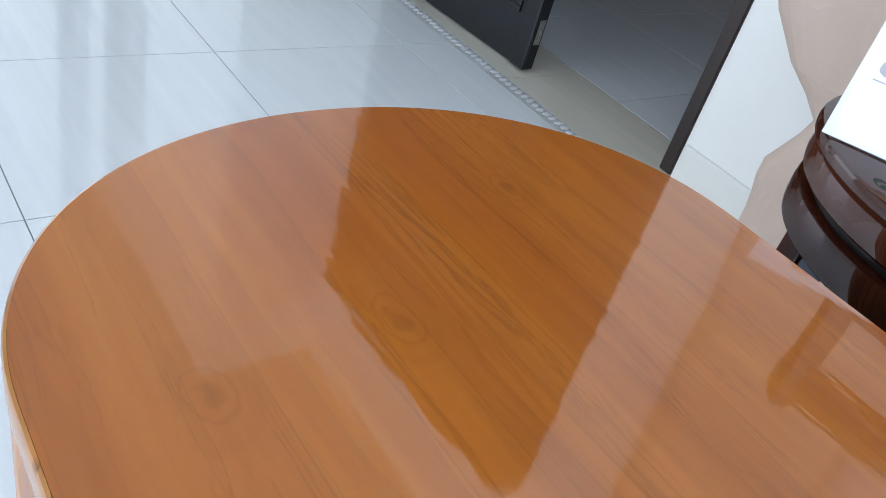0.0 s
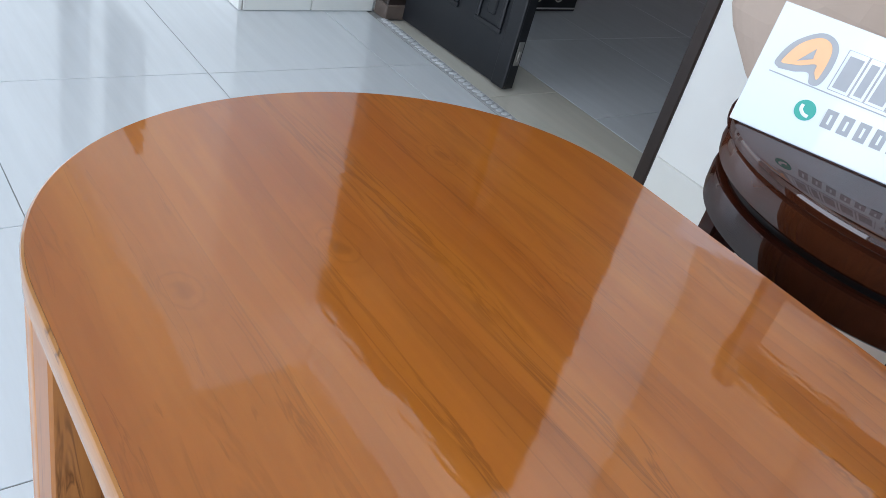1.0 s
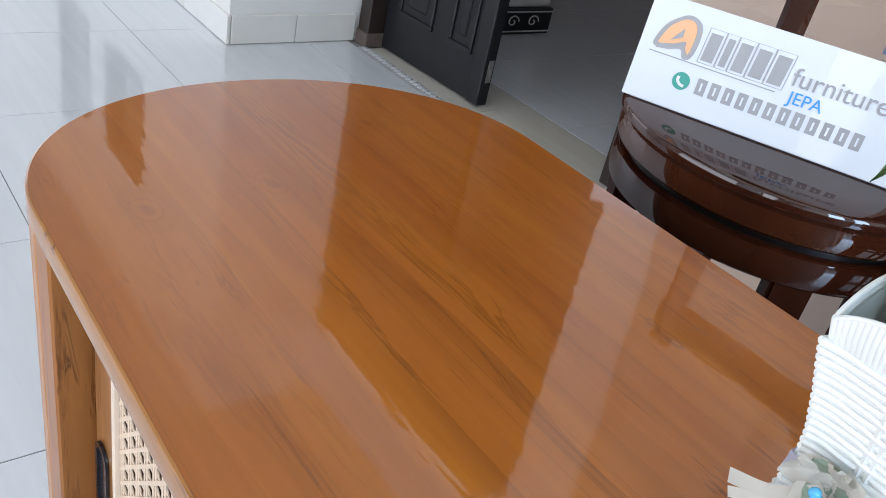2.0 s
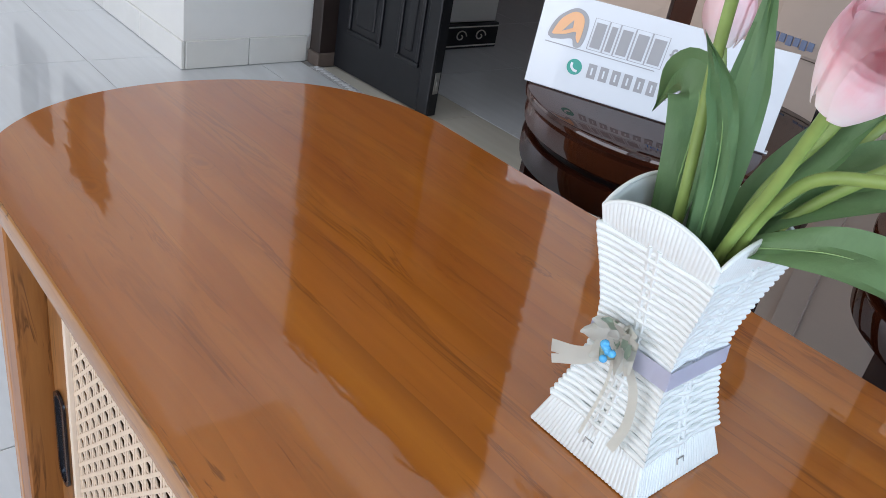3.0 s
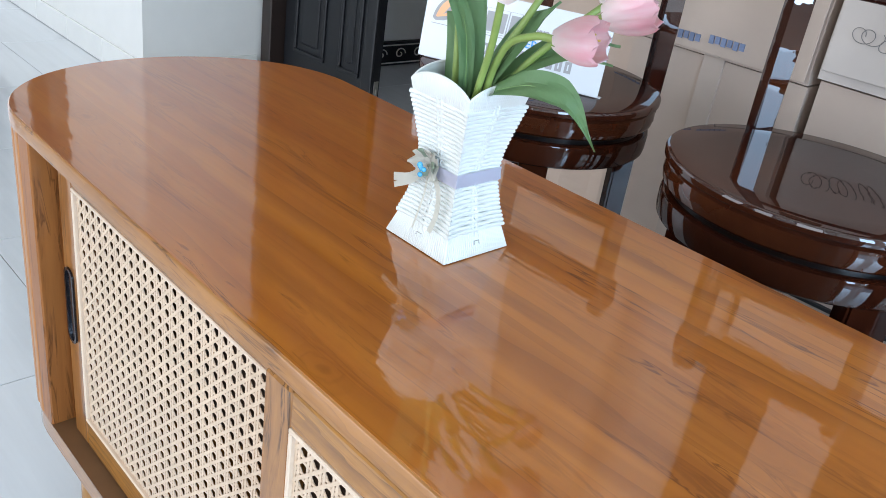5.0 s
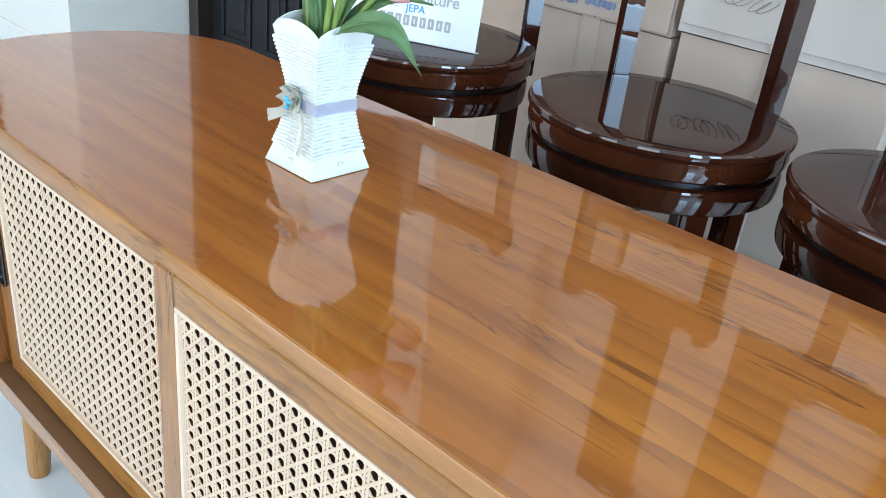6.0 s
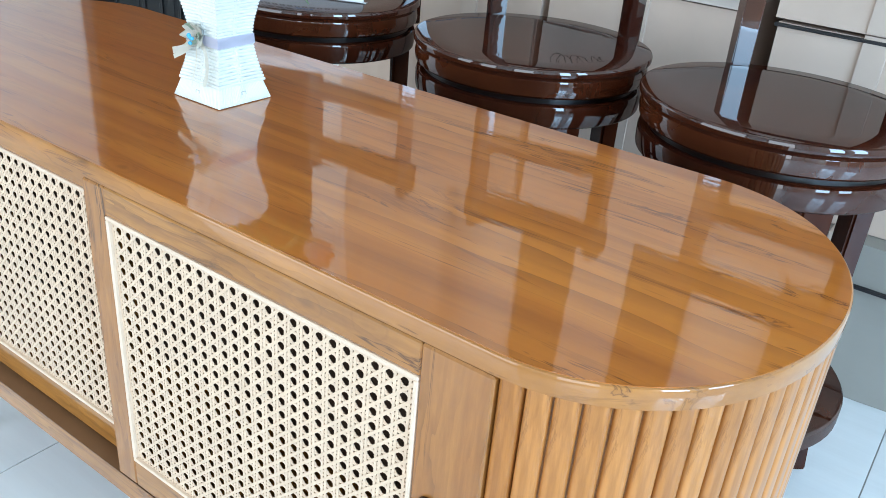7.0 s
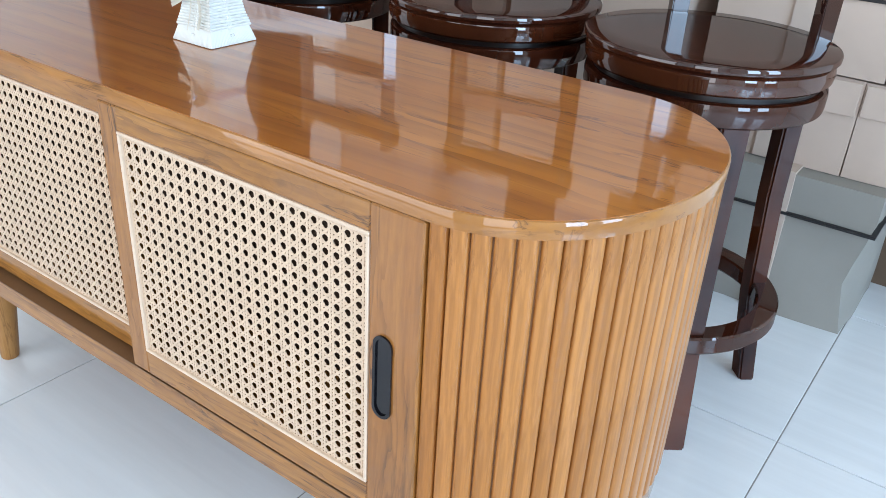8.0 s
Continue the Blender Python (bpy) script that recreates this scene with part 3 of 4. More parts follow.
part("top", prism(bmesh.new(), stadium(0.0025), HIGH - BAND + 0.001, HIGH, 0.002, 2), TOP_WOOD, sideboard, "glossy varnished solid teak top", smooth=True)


def edge_band():
    """The lipping round the top, its upper edge softened."""
    bm = bmesh.new()
    rings = [[bm.verts.new((x, y, z)) for x, y in stadium(i)] for i, z in ((0.0032, HIGH - BAND), (0.0, HIGH - BAND), (0.0, HIGH - 0.003), (0.0008, HIGH - 0.0014), (0.0024, HIGH - 0.0006))]
    for a, b in zip(rings, rings[1:] + rings[:1]):
        for k in range(len(a)):
            bm.faces.new((a[k], a[(k + 1) % len(a)], b[(k + 1) % len(a)], b[k]))
    return bm


part("edge_band", edge_band(), EDGE_WOOD, sideboard, "teak lipping round the top", smooth=True)
# bottom board, following the same outline
part("bottom_board", prism(bmesh.new(), stadium(0.004), 0.219, 0.258, 0.003), FRONT_WOOD, sideboard, smooth=True)
# case walls
CASE0, CASE1 = -0.596, 0.507
part("back_panel", box_bm(CXL, CXR, BACK - 0.018, BACK - 0.008, 0.258, HIGH - BAND), UPRIGHT_WOOD, sideboard)
# added sheet behind the cane; its dark colour gives the holes their shade
part("inner_shade_panel", box_bm(CASE0 + 0.02, CASE1, 0.20, 0.212, 0.258, HIGH - BAND), INNER_SHADE, sideboard, "added dark sheet for the shade inside the cabinet")
part("left_post", box_bm(CASE0 - 0.006, CASE0 + 0.028, FRONT + 0.001, 0.058, 0.258, HIGH - BAND, 0.002), POST_WOOD, sideboard)
part("side_lining", box_bm(CASE0 + 0.028, CASE0 + 0.095, 0.049, 0.058, 0.258, HIGH - BAND, 0.002), POST_WOOD, sideboard)
part("right_post", box_bm(CASE1 - 0.004, CASE1 + 0.010, 0.012, 0.06, 0.258, HIGH - BAND, 0.002), UPRIGHT_WOOD, sideboard)
# slats round both ends


def slat_mesh(name):
    w, d = 0.0212, 0.0078
    half = [(0.5, -0.4), (0.5, 0.22), (0.485, 0.48), (0.445, 0.70), (0.38, 0.86), (0.28, 0.96), (0.15, 1.0)]
    out = [(-w * a, -d * b) for a, b in half] + [(w * a, -d * b) for a, b in half[::-1]]
    bm = prism(bmesh.new(), out, 0.0, HIGH - BAND - 0.2585)
    me = bpy.data.meshes.new(name)
    bmesh.ops.recalc_face_normals(bm, faces=bm.faces)
    bm.to_mesh(me)
    bm.free()
    me.materials.append(SLAT_WOOD)
    me.polygons.foreach_set("use_smooth", [True] * len(me.polygons))
    me.set_sharp_from_angle(angle=radians(40))
    return me


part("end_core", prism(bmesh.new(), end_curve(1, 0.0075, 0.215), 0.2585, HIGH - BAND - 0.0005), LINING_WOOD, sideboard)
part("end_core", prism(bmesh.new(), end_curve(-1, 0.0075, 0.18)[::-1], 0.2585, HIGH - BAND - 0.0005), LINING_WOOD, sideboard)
slat_data = slat_mesh("slat")
for side in (1, -1):
    line = [Vector((x, y, 0)) for x, y in end_curve(side, 0.0090, 0.0, math.pi, 400)]
    edge = CASE1 - 0.006 if side > 0 else CASE0 - 0.006
    while side * (line[0].x - edge) < 0:
        line.pop(0)
    gone, due = 0.0, 0.0105
    for p, q in zip(line, line[1:]):
        gone += (q - p).length
        if gone >= due:
            d = (q - p).normalized()
            turn = math.degrees(math.atan2(d.y, d.x)) if side > 0 else math.degrees(math.atan2(-d.y, -d.x))
            shared("slat", slat_data, sideboard, pose(q.x, q.y, 0.2585, 0, 0, turn))
            due += 0.0222
# legs
for lx, ly in ((-0.572, 0.070), (0.458, 0.070), (-0.572, 0.430), (0.458, 0.430)):
    bm = bmesh.new()
    sx, sy = (-1 if lx < 0 else 1) * 0.012, (-1 if ly < 0.2 else 1) * 0.012
    tube(bm, [(lx + sx * t, ly + sy * t, 0.225 * (1 - t)) for t in (0, 0.3, 0.6, 0.95, 1.0)], [0.027, 0.025, 0.022, 0.0185, 0.017], 20)
    part("leg", bm, LEG_WOOD, sideboard, smooth=True)


# ---- cane doors ----
def cane_webbing(x0, x1, z0, z1, y, pitch=0.0166):
    """Six-way cane: pairs of upright and level strands with slanting ones between."""
    bm = bmesh.new()
    th = 0.0007

    def strand(a, b, off, w=0.0031):
        a, b = Vector((a[0], y + off, a[1])), Vector((b[0], y + off, b[1]))
        d = (b - a).normalized()
        s = Vector((d.z, 0, -d.x)) * w / 2
        t = Vector((0, th / 2, 0))
        vs = [bm.verts.new(p + i * s + j * t) for p in (a, b) for i, j in ((-1, -1), (1, -1), (1, 1), (-1, 1))]
        for q in ((0, 1, 5, 4), (1, 2, 6, 5), (2, 3, 7, 6), (3, 0, 4, 7)):
            bm.faces.new([vs[k] for k in q])
    nx, nz = int((x1 - x0) / pitch), int((z1 - z0) / pitch)
    ox, oz = x0 + ((x1 - x0) - nx * pitch) / 2, z0 + ((z1 - z0) - nz * pitch) / 2
    for i in range(nx + 1):
        for s in (-0.0023, 0.0023):
            x = ox + i * pitch + s
            if x0 < x < x1:
                strand((x, z0), (x, z1), -0.0002)
    for i in range(nz + 1):
        for s in (-0.0023, 0.0023):
            z = oz + i * pitch + s
            if z0 < z < z1:
                strand((x0, z), (x1, z), 0.0002)
    k = -nz - 1
    while k <= nx + nz + 1:
        c = (k + 0.5) * pitch
        for sign in (1, -1):
            # lines sign * (z - oz) = (x - ox) - c, clipped to the frame
            pts = []
            for x in (x0, x1):
                z = oz + sign * (x - ox - c)
                if z0 <= z <= z1:
                    pts.append((x, z))
            for z in (z0, z1):
                x = ox + c + sign * (z - oz)
                if x0 <= x <= x1:
                    pts.append((x, z))
            if len(pts) >= 2:
                pts.sort()
                if pts[-1][0] - pts[0][0] > 0.003:
                    strand(pts[0], pts[-1], -0.0005 if sign > 0 else 0.0005, 0.0033)
        k += 1
    return bm


def cane_door(name, x0, x1, z0, z1, y, cx0, cx1, cz0, cz1, pull_x):
    th = 0.020
    door = part(name, box_bm(cx1, x1, y, y + th, z0, z1, 0.002), UPRIGHT_WOOD, sideboard, "sliding door with woven cane panel")
    part("stile", box_bm(x0, cx0, y, y + th, z0, z1, 0.002), UPRIGHT_WOOD, door)
    part("top_rail", box_bm(cx0, cx1, y + 0.0004, y + th, cz1, z1, 0.0015), FRONT_WOOD, door)
    part("bottom_rail", box_bm(cx0, cx1, y + 0.0004, y + th, z0, cz0, 0.0015), FRONT_WOOD, door)
    part("cane_webbing", cane_webbing(cx0 + 0.003, cx1 - 0.003, cz0 + 0.003, cz1 - 0.003, y + 0.004), CANE, door, "cream woven cane with open octagonal holes")["kind"] = "stuff"
    e = 0.0048
    for a, b, c, d in ((cx0, cx1, cz0, cz0 + e), (cx0, cx1, cz1 - e, cz1), (cx0, cx0 + e, cz0 + e, cz1 - e), (cx1 - e, cx1, cz0 + e, cz1 - e)):
        part("cane_spline", box_bm(a, b, y - 0.0012, y + 0.006, c, d, 0.001), CANE_EDGE, door, "pale cane edging strip")
    pz0, pz1, half = 0.420, 0.532, 0.0135
    loop = [(pull_x + half * math.cos(t), (pz1 - half if t < math.pi else pz0 + half) + half * math.sin(t)) for t in np.linspace(0, 2 * math.pi, 24, endpoint=False)]
    inner = [(pull_x + (px - pull_x) * 0.72, (pz0 + pz1) / 2 + (pz - (pz0 + pz1) / 2) * 0.93) for px, pz in loop]
    rim = bmesh.new()
    rings = []
    for pts, yy in ((loop, y - 0.0005), (loop, y - 0.003), (inner, y - 0.003), (inner, y - 0.0006)):
        rings.append([rim.verts.new((px, yy, pz)) for px, pz in pts])
    for a, b in zip(rings, rings[1:]):
        for k in range(24):
            rim.faces.new((a[k], a[(k + 1) % 24], b[(k + 1) % 24], b[k]))
    rim.faces.new(rings[-1])
    part("handle", rim, PULL, door, "black recessed oval pull", smooth=True)
    return door


cane_door("left_door", -0.540, -0.020, 0.2645, HIGH - BAND - 0.001, 0.026, -0.498, -0.064, 0.306, 0.651, -0.5215)
cane_door("right_door", -0.038, 0.503, 0.2645, HIGH - BAND - 0.001, 0.0015, 0.0, 0.432, 0.306, 0.651, 0.4545)
# track wood darkened for the shade under the doors
part("door_track", box_bm(CASE0 + 0.022, CASE1 - 0.004, 0.0035, 0.052, 0.2582, 0.2602), plain("track_shadow_wood", (0.16, 0.075, 0.03), 0.5), sideboard)


# ---- bar stools ----
def bar_stool(place, turn=0.0):
    st = thing("bar_stool", (0, 0, 0), "dark brown lacquered round-seated bar stool with a post back", "bar stool", "bar stools")
    R, Z = 0.213, 0.722
    part("seat", lathe(bmesh.new(), [(R - 0.02, Z - 0.0145), (R, Z - 0.014), (R + 0.0025, Z - 0.012), (R + 0.003, Z - 0.0045), (R + 0.0015, Z - 0.0015), (R - 0.002, Z), (R - 0.05, Z), (0.02, Z)], 96), STOOL, st, smooth=True)
    part("apron", lathe(bmesh.new(), [(R - 0.03, Z - 0.050), (R - 0.008, Z - 0.050), (R - 0.003, Z - 0.046), (R - 0.001, Z - 0.034), (R - 0.003, Z - 0.020), (R - 0.008, Z - 0.0152), (R - 0.03, Z - 0.0152)], 96), STOOL_BAND, st, smooth=True)
    # recessed band coloured near black for the shade between apron and ring
    part("groove", lathe(bmesh.new(), [(R - 0.05, Z - 0.062), (R - 0.018, Z - 0.062), (R - 0.018, Z - 0.0505), (R - 0.05, Z - 0.0505)], 72), STOOL_GROOVE_SHADE, st, "black shadow line", smooth=True)
    part("lower_ring", lathe(bmesh.new(), [(R - 0.04, Z - 0.101), (R - 0.010, Z - 0.101), (R - 0.0065, Z - 0.098), (R - 0.005, Z - 0.090), (R - 0.0045, Z - 0.070), (R - 0.006, Z - 0.0635), (R - 0.010, Z - 0.0612), (R - 0.04, Z - 0.0612)], 96), STOOL_RING, st, smooth=True)
    for ang in (-48, -132, 45, 135):
        a = radians(ang)
        c, s = math.cos(a), math.sin(a)
        bm = bmesh.new()
        rows = []
        for r, z, w, d in ((0.180, Z - 0.063, 0.048, 0.036), (0.182, 0.42, 0.046, 0.034), (0.195, 0.2, 0.044, 0.033), (0.222, 0.0, 0.044, 0.033)):
            rows.append([bm.verts.new((r * c + i * d / 2 * c - j * w / 2 * s, r * s + i * d / 2 * s + j * w / 2 * c, z)) for i, j in ((-1, -1), (1, -1), (1, 1), (-1, 1))])
        for u, v in zip(rows, rows[1:]):
            for k in range(4):
                bm.faces.new((u[k], u[(k + 1) % 4], v[(k + 1) % 4], v[k]))
        bm.faces.new(rows[0])
        bm.faces.new(rows[-1][::-1])
        bmesh.ops.bevel(bm, geom=[e for e in bm.edges if abs((e.verts[0].co - e.verts[1].co).z) > 0.05], offset=0.004, segments=2, affect="EDGES")
        part("leg", bm, STOOL_LEG, st, smooth=True)
    ring = bmesh.new()
    prof = [(r - 0.027, z) for r, z in ((0.212, 0.205), (0.247, 0.205), (0.250, 0.209), (0.250, 0.236), (0.247, 0.240), (0.212, 0.240), (0.209, 0.236), (0.209, 0.209))]
    n = 64
    rs = [[ring.verts.new((r * math.cos(2 * math.pi * k / n), r * math.sin(2 * math.pi * k / n), z)) for k in range(n)] for r, z in prof]
    for a, b in zip(rs, rs[1:] + rs[:1]):
        for k in range(n):
            ring.faces.new((a[k], a[(k + 1) % n], b[(k + 1) % n], b[k]))
    part("foot_ring", ring, STOOL_RING, st, smooth=True)
    for sx in (-1, 1):
        bm = bmesh.new()
        rows = []
        for z, r, w, d in ((Z - 0.060, 0.205, 0.033, 0.030), (Z + 0.11, 0.205, 0.033, 0.030), (Z + 0.30, 0.205, 0.033, 0.030), (Z + 0.44, 0.206, 0.032, 0.030)):
            rc, rs_ = sx * math.cos(radians(48)), math.sin(radians(48))
            rows.append([bm.verts.new((rc * (r + i * d / 2) - rs_ * sx * j * w / 2, rs_ * (r + i * d / 2) + abs(rc) * j * w / 2, z)) for i, j in ((-1, -1), (1, -1), (1, 1), (-1, 1))])
        for u, v in zip(rows, rows[1:]):
            for k in range(4):
                bm.faces.new((u[k], u[(k + 1) % 4], v[(k + 1) % 4], v[k]))
        bm.faces.new(rows[0])
        bm.faces.new(rows[-1][::-1])
        bmesh.ops.bevel(bm, geom=[e for e in bm.edges if abs((e.verts[0].co - e.verts[1].co).z) > 0.05], offset=0.004, segments=2, affect="EDGES")
        part("back_post", bm, STOOL_POST, st, smooth=True)
    rail = bmesh.new()
    add_box(rail, -0.136, 0.136, 0.146, 0.168, Z + 0.222, Z + 0.262, 0.005, 2)
    part("lower_back_rail", rail, STOOL, st)
    rail = bmesh.new()
    add_box(rail, -0.165, 0.165, 0.146, 0.172, Z + 0.365, Z + 0.425, 0.006, 2)
    part("top_back_rail", rail, STOOL, st)
    st.matrix_basis = pose(*place, 0, 0, turn)
    return st


stool = bar_stool((0.011, 0.873, 0), 10.0)
copy_thing(stool, pose(0.464, 0.865, 0, 0, 0, -4.2))
copy_thing(stool, pose(-0.502, 0.850, 0, 0, 0, 2))


# ---- sign on the first stool ----
def sign_board():
    """A leaning acrylic board: x along its foot, z up its face."""
    sg = thing("tabletop_sign", (-0.659, 0.695, 0.7235), "white acrylic shop sign standing on a stool seat", "sign")
    sg.rotation_euler = (radians(-8), 0, radians(24))
    w, h = 0.33, 0.125
    part("board", box_bm(0, w, 0, 0.003, 0, h, 0.0006), SIGN_WHITE, sg)
    part("foot", box_bm(0.01, w + 0.004, 0.004, 0.060, -0.001, 0.0012, 0.0004), SIGN_WHITE, sg)

    def flat(name, pts, mat, y=-0.0008, label=""):
        bm = bmesh.new()
        a = [bm.verts.new((px, y, pz)) for px, pz in pts]
        b = [bm.verts.new((px, y + 0.001, pz)) for px, pz in pts]
        bm.faces.new(a)
        bm.faces.new(b[::-1])
        for k in range(len(pts)):
            bm.faces.new((a[k], a[(k + 1) % len(pts)], b[(k + 1) % len(pts)], b[k]))
        return part(name, bm, mat, sg, label)

    def stroke(name, path, r, mat, label=""):
        bm = bmesh.new()
        tube(bm, [(px, -0.0004, pz) for px, pz in path], r, 6)
        for v in bm.verts:
            v.co.y = -0.0004 + (v.co.y + 0.0004) * 0.12
        return part(name, bm, mat, sg, label)

    def curve2(pts, n=8):
        return [(p.x, p.z) for p in bezier([(a, 0, b) for a, b in pts], n)]
    outer = curve2([(0.022, 0.064), (0.016, 0.070), (0.024, 0.092), (0.042, 0.108), (0.056, 0.109), (0.066, 0.100), (0.068, 0.080), (0.064, 0.063), (0.055, 0.061), (0.050, 0.070), (0.036, 0.066)], 5)
    flat("emblem_shade", outer, SIGN_GREY, label="grey shade of the emblem")
    inner = curve2([(0.024, 0.070), (0.022, 0.073), (0.030, 0.092), (0.044, 0.104), (0.055, 0.104), (0.061, 0.096), (0.062, 0.080), (0.060, 0.067), (0.055, 0.073), (0.053, 0.080), (0.040, 0.074)], 5)
    flat("emblem", inner, SIGN_ORANGE, -0.0016, "orange looped emblem")
    flat("emblem_gap", [(0.035, 0.077), (0.048, 0.084), (0.047, 0.094)], SIGN_GREY, -0.0022)
    x = 0.075
    for wd in (0.018, 0.012, 0.018, 0.019, 0.020):
        flat("bar", [(x + 0.001, 0.066), (x + wd - 0.003, 0.066), (x + wd - 0.001, 0.099), (x + 0.003, 0.099)], SIGN_GREY)
        stroke("plate_line", [(x - 0.002, 0.063), (x + wd, 0.063), (x + wd + 0.002, 0.104), (x, 0.104), (x - 0.002, 0.063)], 0.0005, SIGN_GREY)
        x += wd + 0.003
    flat("rule", [(0.015, 0.0585), (0.168, 0.0585), (0.168, 0.0597), (0.015, 0.0597)], SIGN_GREY)
    n = 28
    ring = [(0.064 + 0.0105 * math.cos(2 * math.pi * k / n), 0.036 + 0.0105 * math.sin(2 * math.pi * k / n)) for k in range(n)]
    flat("round_mark", ring, SIGN_TEAL, label="teal round mark")
    stroke("mark_line", curve2([(0.060, 0.041), (0.060, 0.036), (0.064, 0.032), (0.069, 0.031)]), 0.0018, SIGN_WHITE).location.y = -0.0008
    x = 0.083
    for k in range(12):
        flat("digit_bar", [(x, 0.027), (x + 0.0115, 0.027), (x + 0.0115, 0.046), (x, 0.046)], SIGN_GREY)
        flat("digit_gap", [(x + 0.0046, 0.0315), (x + 0.0069, 0.0315), (x + 0.0069, 0.0415), (x + 0.0046, 0.0415)], SIGN_WHITE, -0.0014)
        x += 0.0165

    def words(text, x, z, size, mat, label):
        cu = bpy.data.curves.new("lettering", "FONT")
        cu.body, cu.size, cu.extrude = text, size, 0.0004
        cu.materials.append(mat)
        ob = new("lettering", cu)
        me = bpy.data.meshes.new_from_object(ob)
        bpy.data.objects.remove(ob)
        o = new("lettering", me)
        o.parent = sg
        o.matrix_basis = pose(x, -0.0008, z, 90, 0, 0)
        o["label"] = label
    words("furniture", 0.180, 0.072, 0.030, SIGN_GREY, "grey word furniture")
    words("JEPA", 0.184, 0.0525, 0.020, SIGN_BLUE, "blue letters JEPA")
    return sg


sign_board()


# ---- woven vase ----
def vase():
    va = thing("woven_vase", (-0.1115, 0.2625, HIGH), "white woven plastic square vase with a waist", "vase")

    def half(z):
        """Half width of the square at a height."""
        pts = [(0.0, 0.0435), (0.022, 0.0365), (0.045, 0.0300), (0.068, 0.0258), (0.085, 0.0246), (0.102, 0.0260), (0.125, 0.0305), (0.145, 0.0352), (0.163, 0.0390), (0.19, 0.0415)]
        for (a, p), (b, q) in zip(pts, pts[1:]):
            if z <= b:
                return p + (q - p) * (z - a) / (b - a)
        return pts[-1][1]
    # ribbed skirt: upright rods round the foot and round the rim
    corners = ((-1, -1), (1, -1), (1, 1), (-1, 1))

    def face_point(side, u, z, out=0.0):
        h = half(z) + out
        dx, dy = 0.012 * z, -0.008 * z
        x, y = ((u * h, -h), (h, u * h), (-u * h, h), (-h, -u * h))[side]
        return (x + dx, y + dy, z)

    def ribbed(side, low, high, out, depth=0.0007):
        """A panel of fine upright ribs, closed behind."""
        bm = bmesh.new()
        n = 30 * 4
        rows = []
        for i, t in enumerate((0.0, 0.04, 0.5, 0.96, 1.0)):
            row = []
            for k in range(n + 1):
                u = -1 + 2 * k / n
                z = low + (high(u) - low) * t
                rib = depth * abs(math.sin(math.pi * 30 * (u + 1) / 2)) - (0.0006 if i in (0, 4) else 0)
                row.append(bm.verts.new(face_point(side, u, z, out + rib)))
            rows.append(row)
        for i in (0, 1):
            t = 1 - i
            rows.append([bm.verts.new(face_point(side, -1 + 2 * k / n, low + (high(-1 + 2 * k / n) - low) * t, -0.0004)) for k in range(n + 1)])
        for a, b in zip(rows, rows[1:] + rows[:1]):
            for k in range(n):
                bm.faces.new((a[k], a[k + 1], b[k + 1], b[k]))
        return bm
    for side in range(4):
        part("foot_panel", ribbed(side, 0.001, lambda u: 0.0245, 0.0016), WHITE_WEAVE, va, smooth=True)
        part("rim_panel", ribbed(side, 0.1520, lambda u: 0.163 + 0.013 * (1 - u * u) ** 0.8, 0.0014, 0.0004), WHITE_WEAVE, va, smooth=True)
        # rolled lip along the scalloped edge
        part("lip", tube(bmesh.new(), [face_point(side, u, 0.1630 + 0.013 * (1 - u * u) ** 0.8, 0.0004) for u in np.linspace(-1, 1, 17)], 0.0014, 8), WHITE_WEAVE, va, smooth=True)
        # inner sheet of this side
        bm = bmesh.new()
        rows = []
        for z in np.linspace(0.002, 0.158, 16):
            rows.append([bm.verts.new(face_point(side, u, z, -0.0024)) for u in np.linspace(-1, 1, 9)])
        rows.append([bm.verts.new(face_point(side, u, 0.160 + 0.013 * (1 - u * u) ** 0.8, -0.0024)) for u in np.linspace(-1, 1, 9)])
        for a, b in zip(rows, rows[1:]):
            for k in range(8):
                bm.faces.new((a[k], a[k + 1], b[k + 1], b[k]))
        bmesh.ops.solidify(bm, geom=list(bm.faces), thickness=0.0016)
        part("side", bm, WHITE_WEAVE, va, smooth=True)
        # uprights that the weave passes round
        for u in (-0.08, 0.08):
            part("upright", tube(bmesh.new(), [face_point(side, u, z, 0.0012) for z in np.linspace(0.02, 0.155, 12)], 0.0018, 6), WHITE_WEAVE, va, smooth=True)
    # level strands, each wavering over and under the uprights
    z, row = 0.0262, 0
    while z < 0.1545:
        bm = bmesh.new()
        path = []
        for side in range(4):
            for i in range(16):
                u = -1 + i * 2 / 16
                wave = 0.0007 * math.cos((u * 2.5 + row) * math.pi) * (1 - u ** 4) + 0.0026 * abs(u) ** 8
                path.append(face_point(side, u, z, 0.0006 + wave))
        path.append(path[0])
        tube(bm, path, 0.0023, 8)
        part("strand", bm, WHITE_WEAVE, va, smooth=True)
        z += 0.0043
        row += 1
    # wire staples that hold the foot panels
    for side in range(4):
        bm = bmesh.new()
        tube(bm, [face_point(side, u, z, 0.0026) for u, z in ((-0.07, 0.0125), (-0.07, 0.0160), (0.09, 0.0160), (0.09, 0.0125))], 0.00045, 6)
        part("staple", bm, STEEL, va, "thin wire staple", smooth=True)
    part("base", box_bm(-0.0415, 0.0415, -0.0415, 0.0415, 0.0005, 0.004), WHITE_WEAVE, va)
    # ribbon round the waist
    bm = bmesh.new()
    rows = []
    for z in np.linspace(0.074, 0.087, 5):
        loop = []
        for side in range(4):
            for u in np.linspace(-1, 1, 8, endpoint=False):
                loop.append(bm.verts.new(face_point(side, u, z, 0.0058)))
        rows.append(loop)
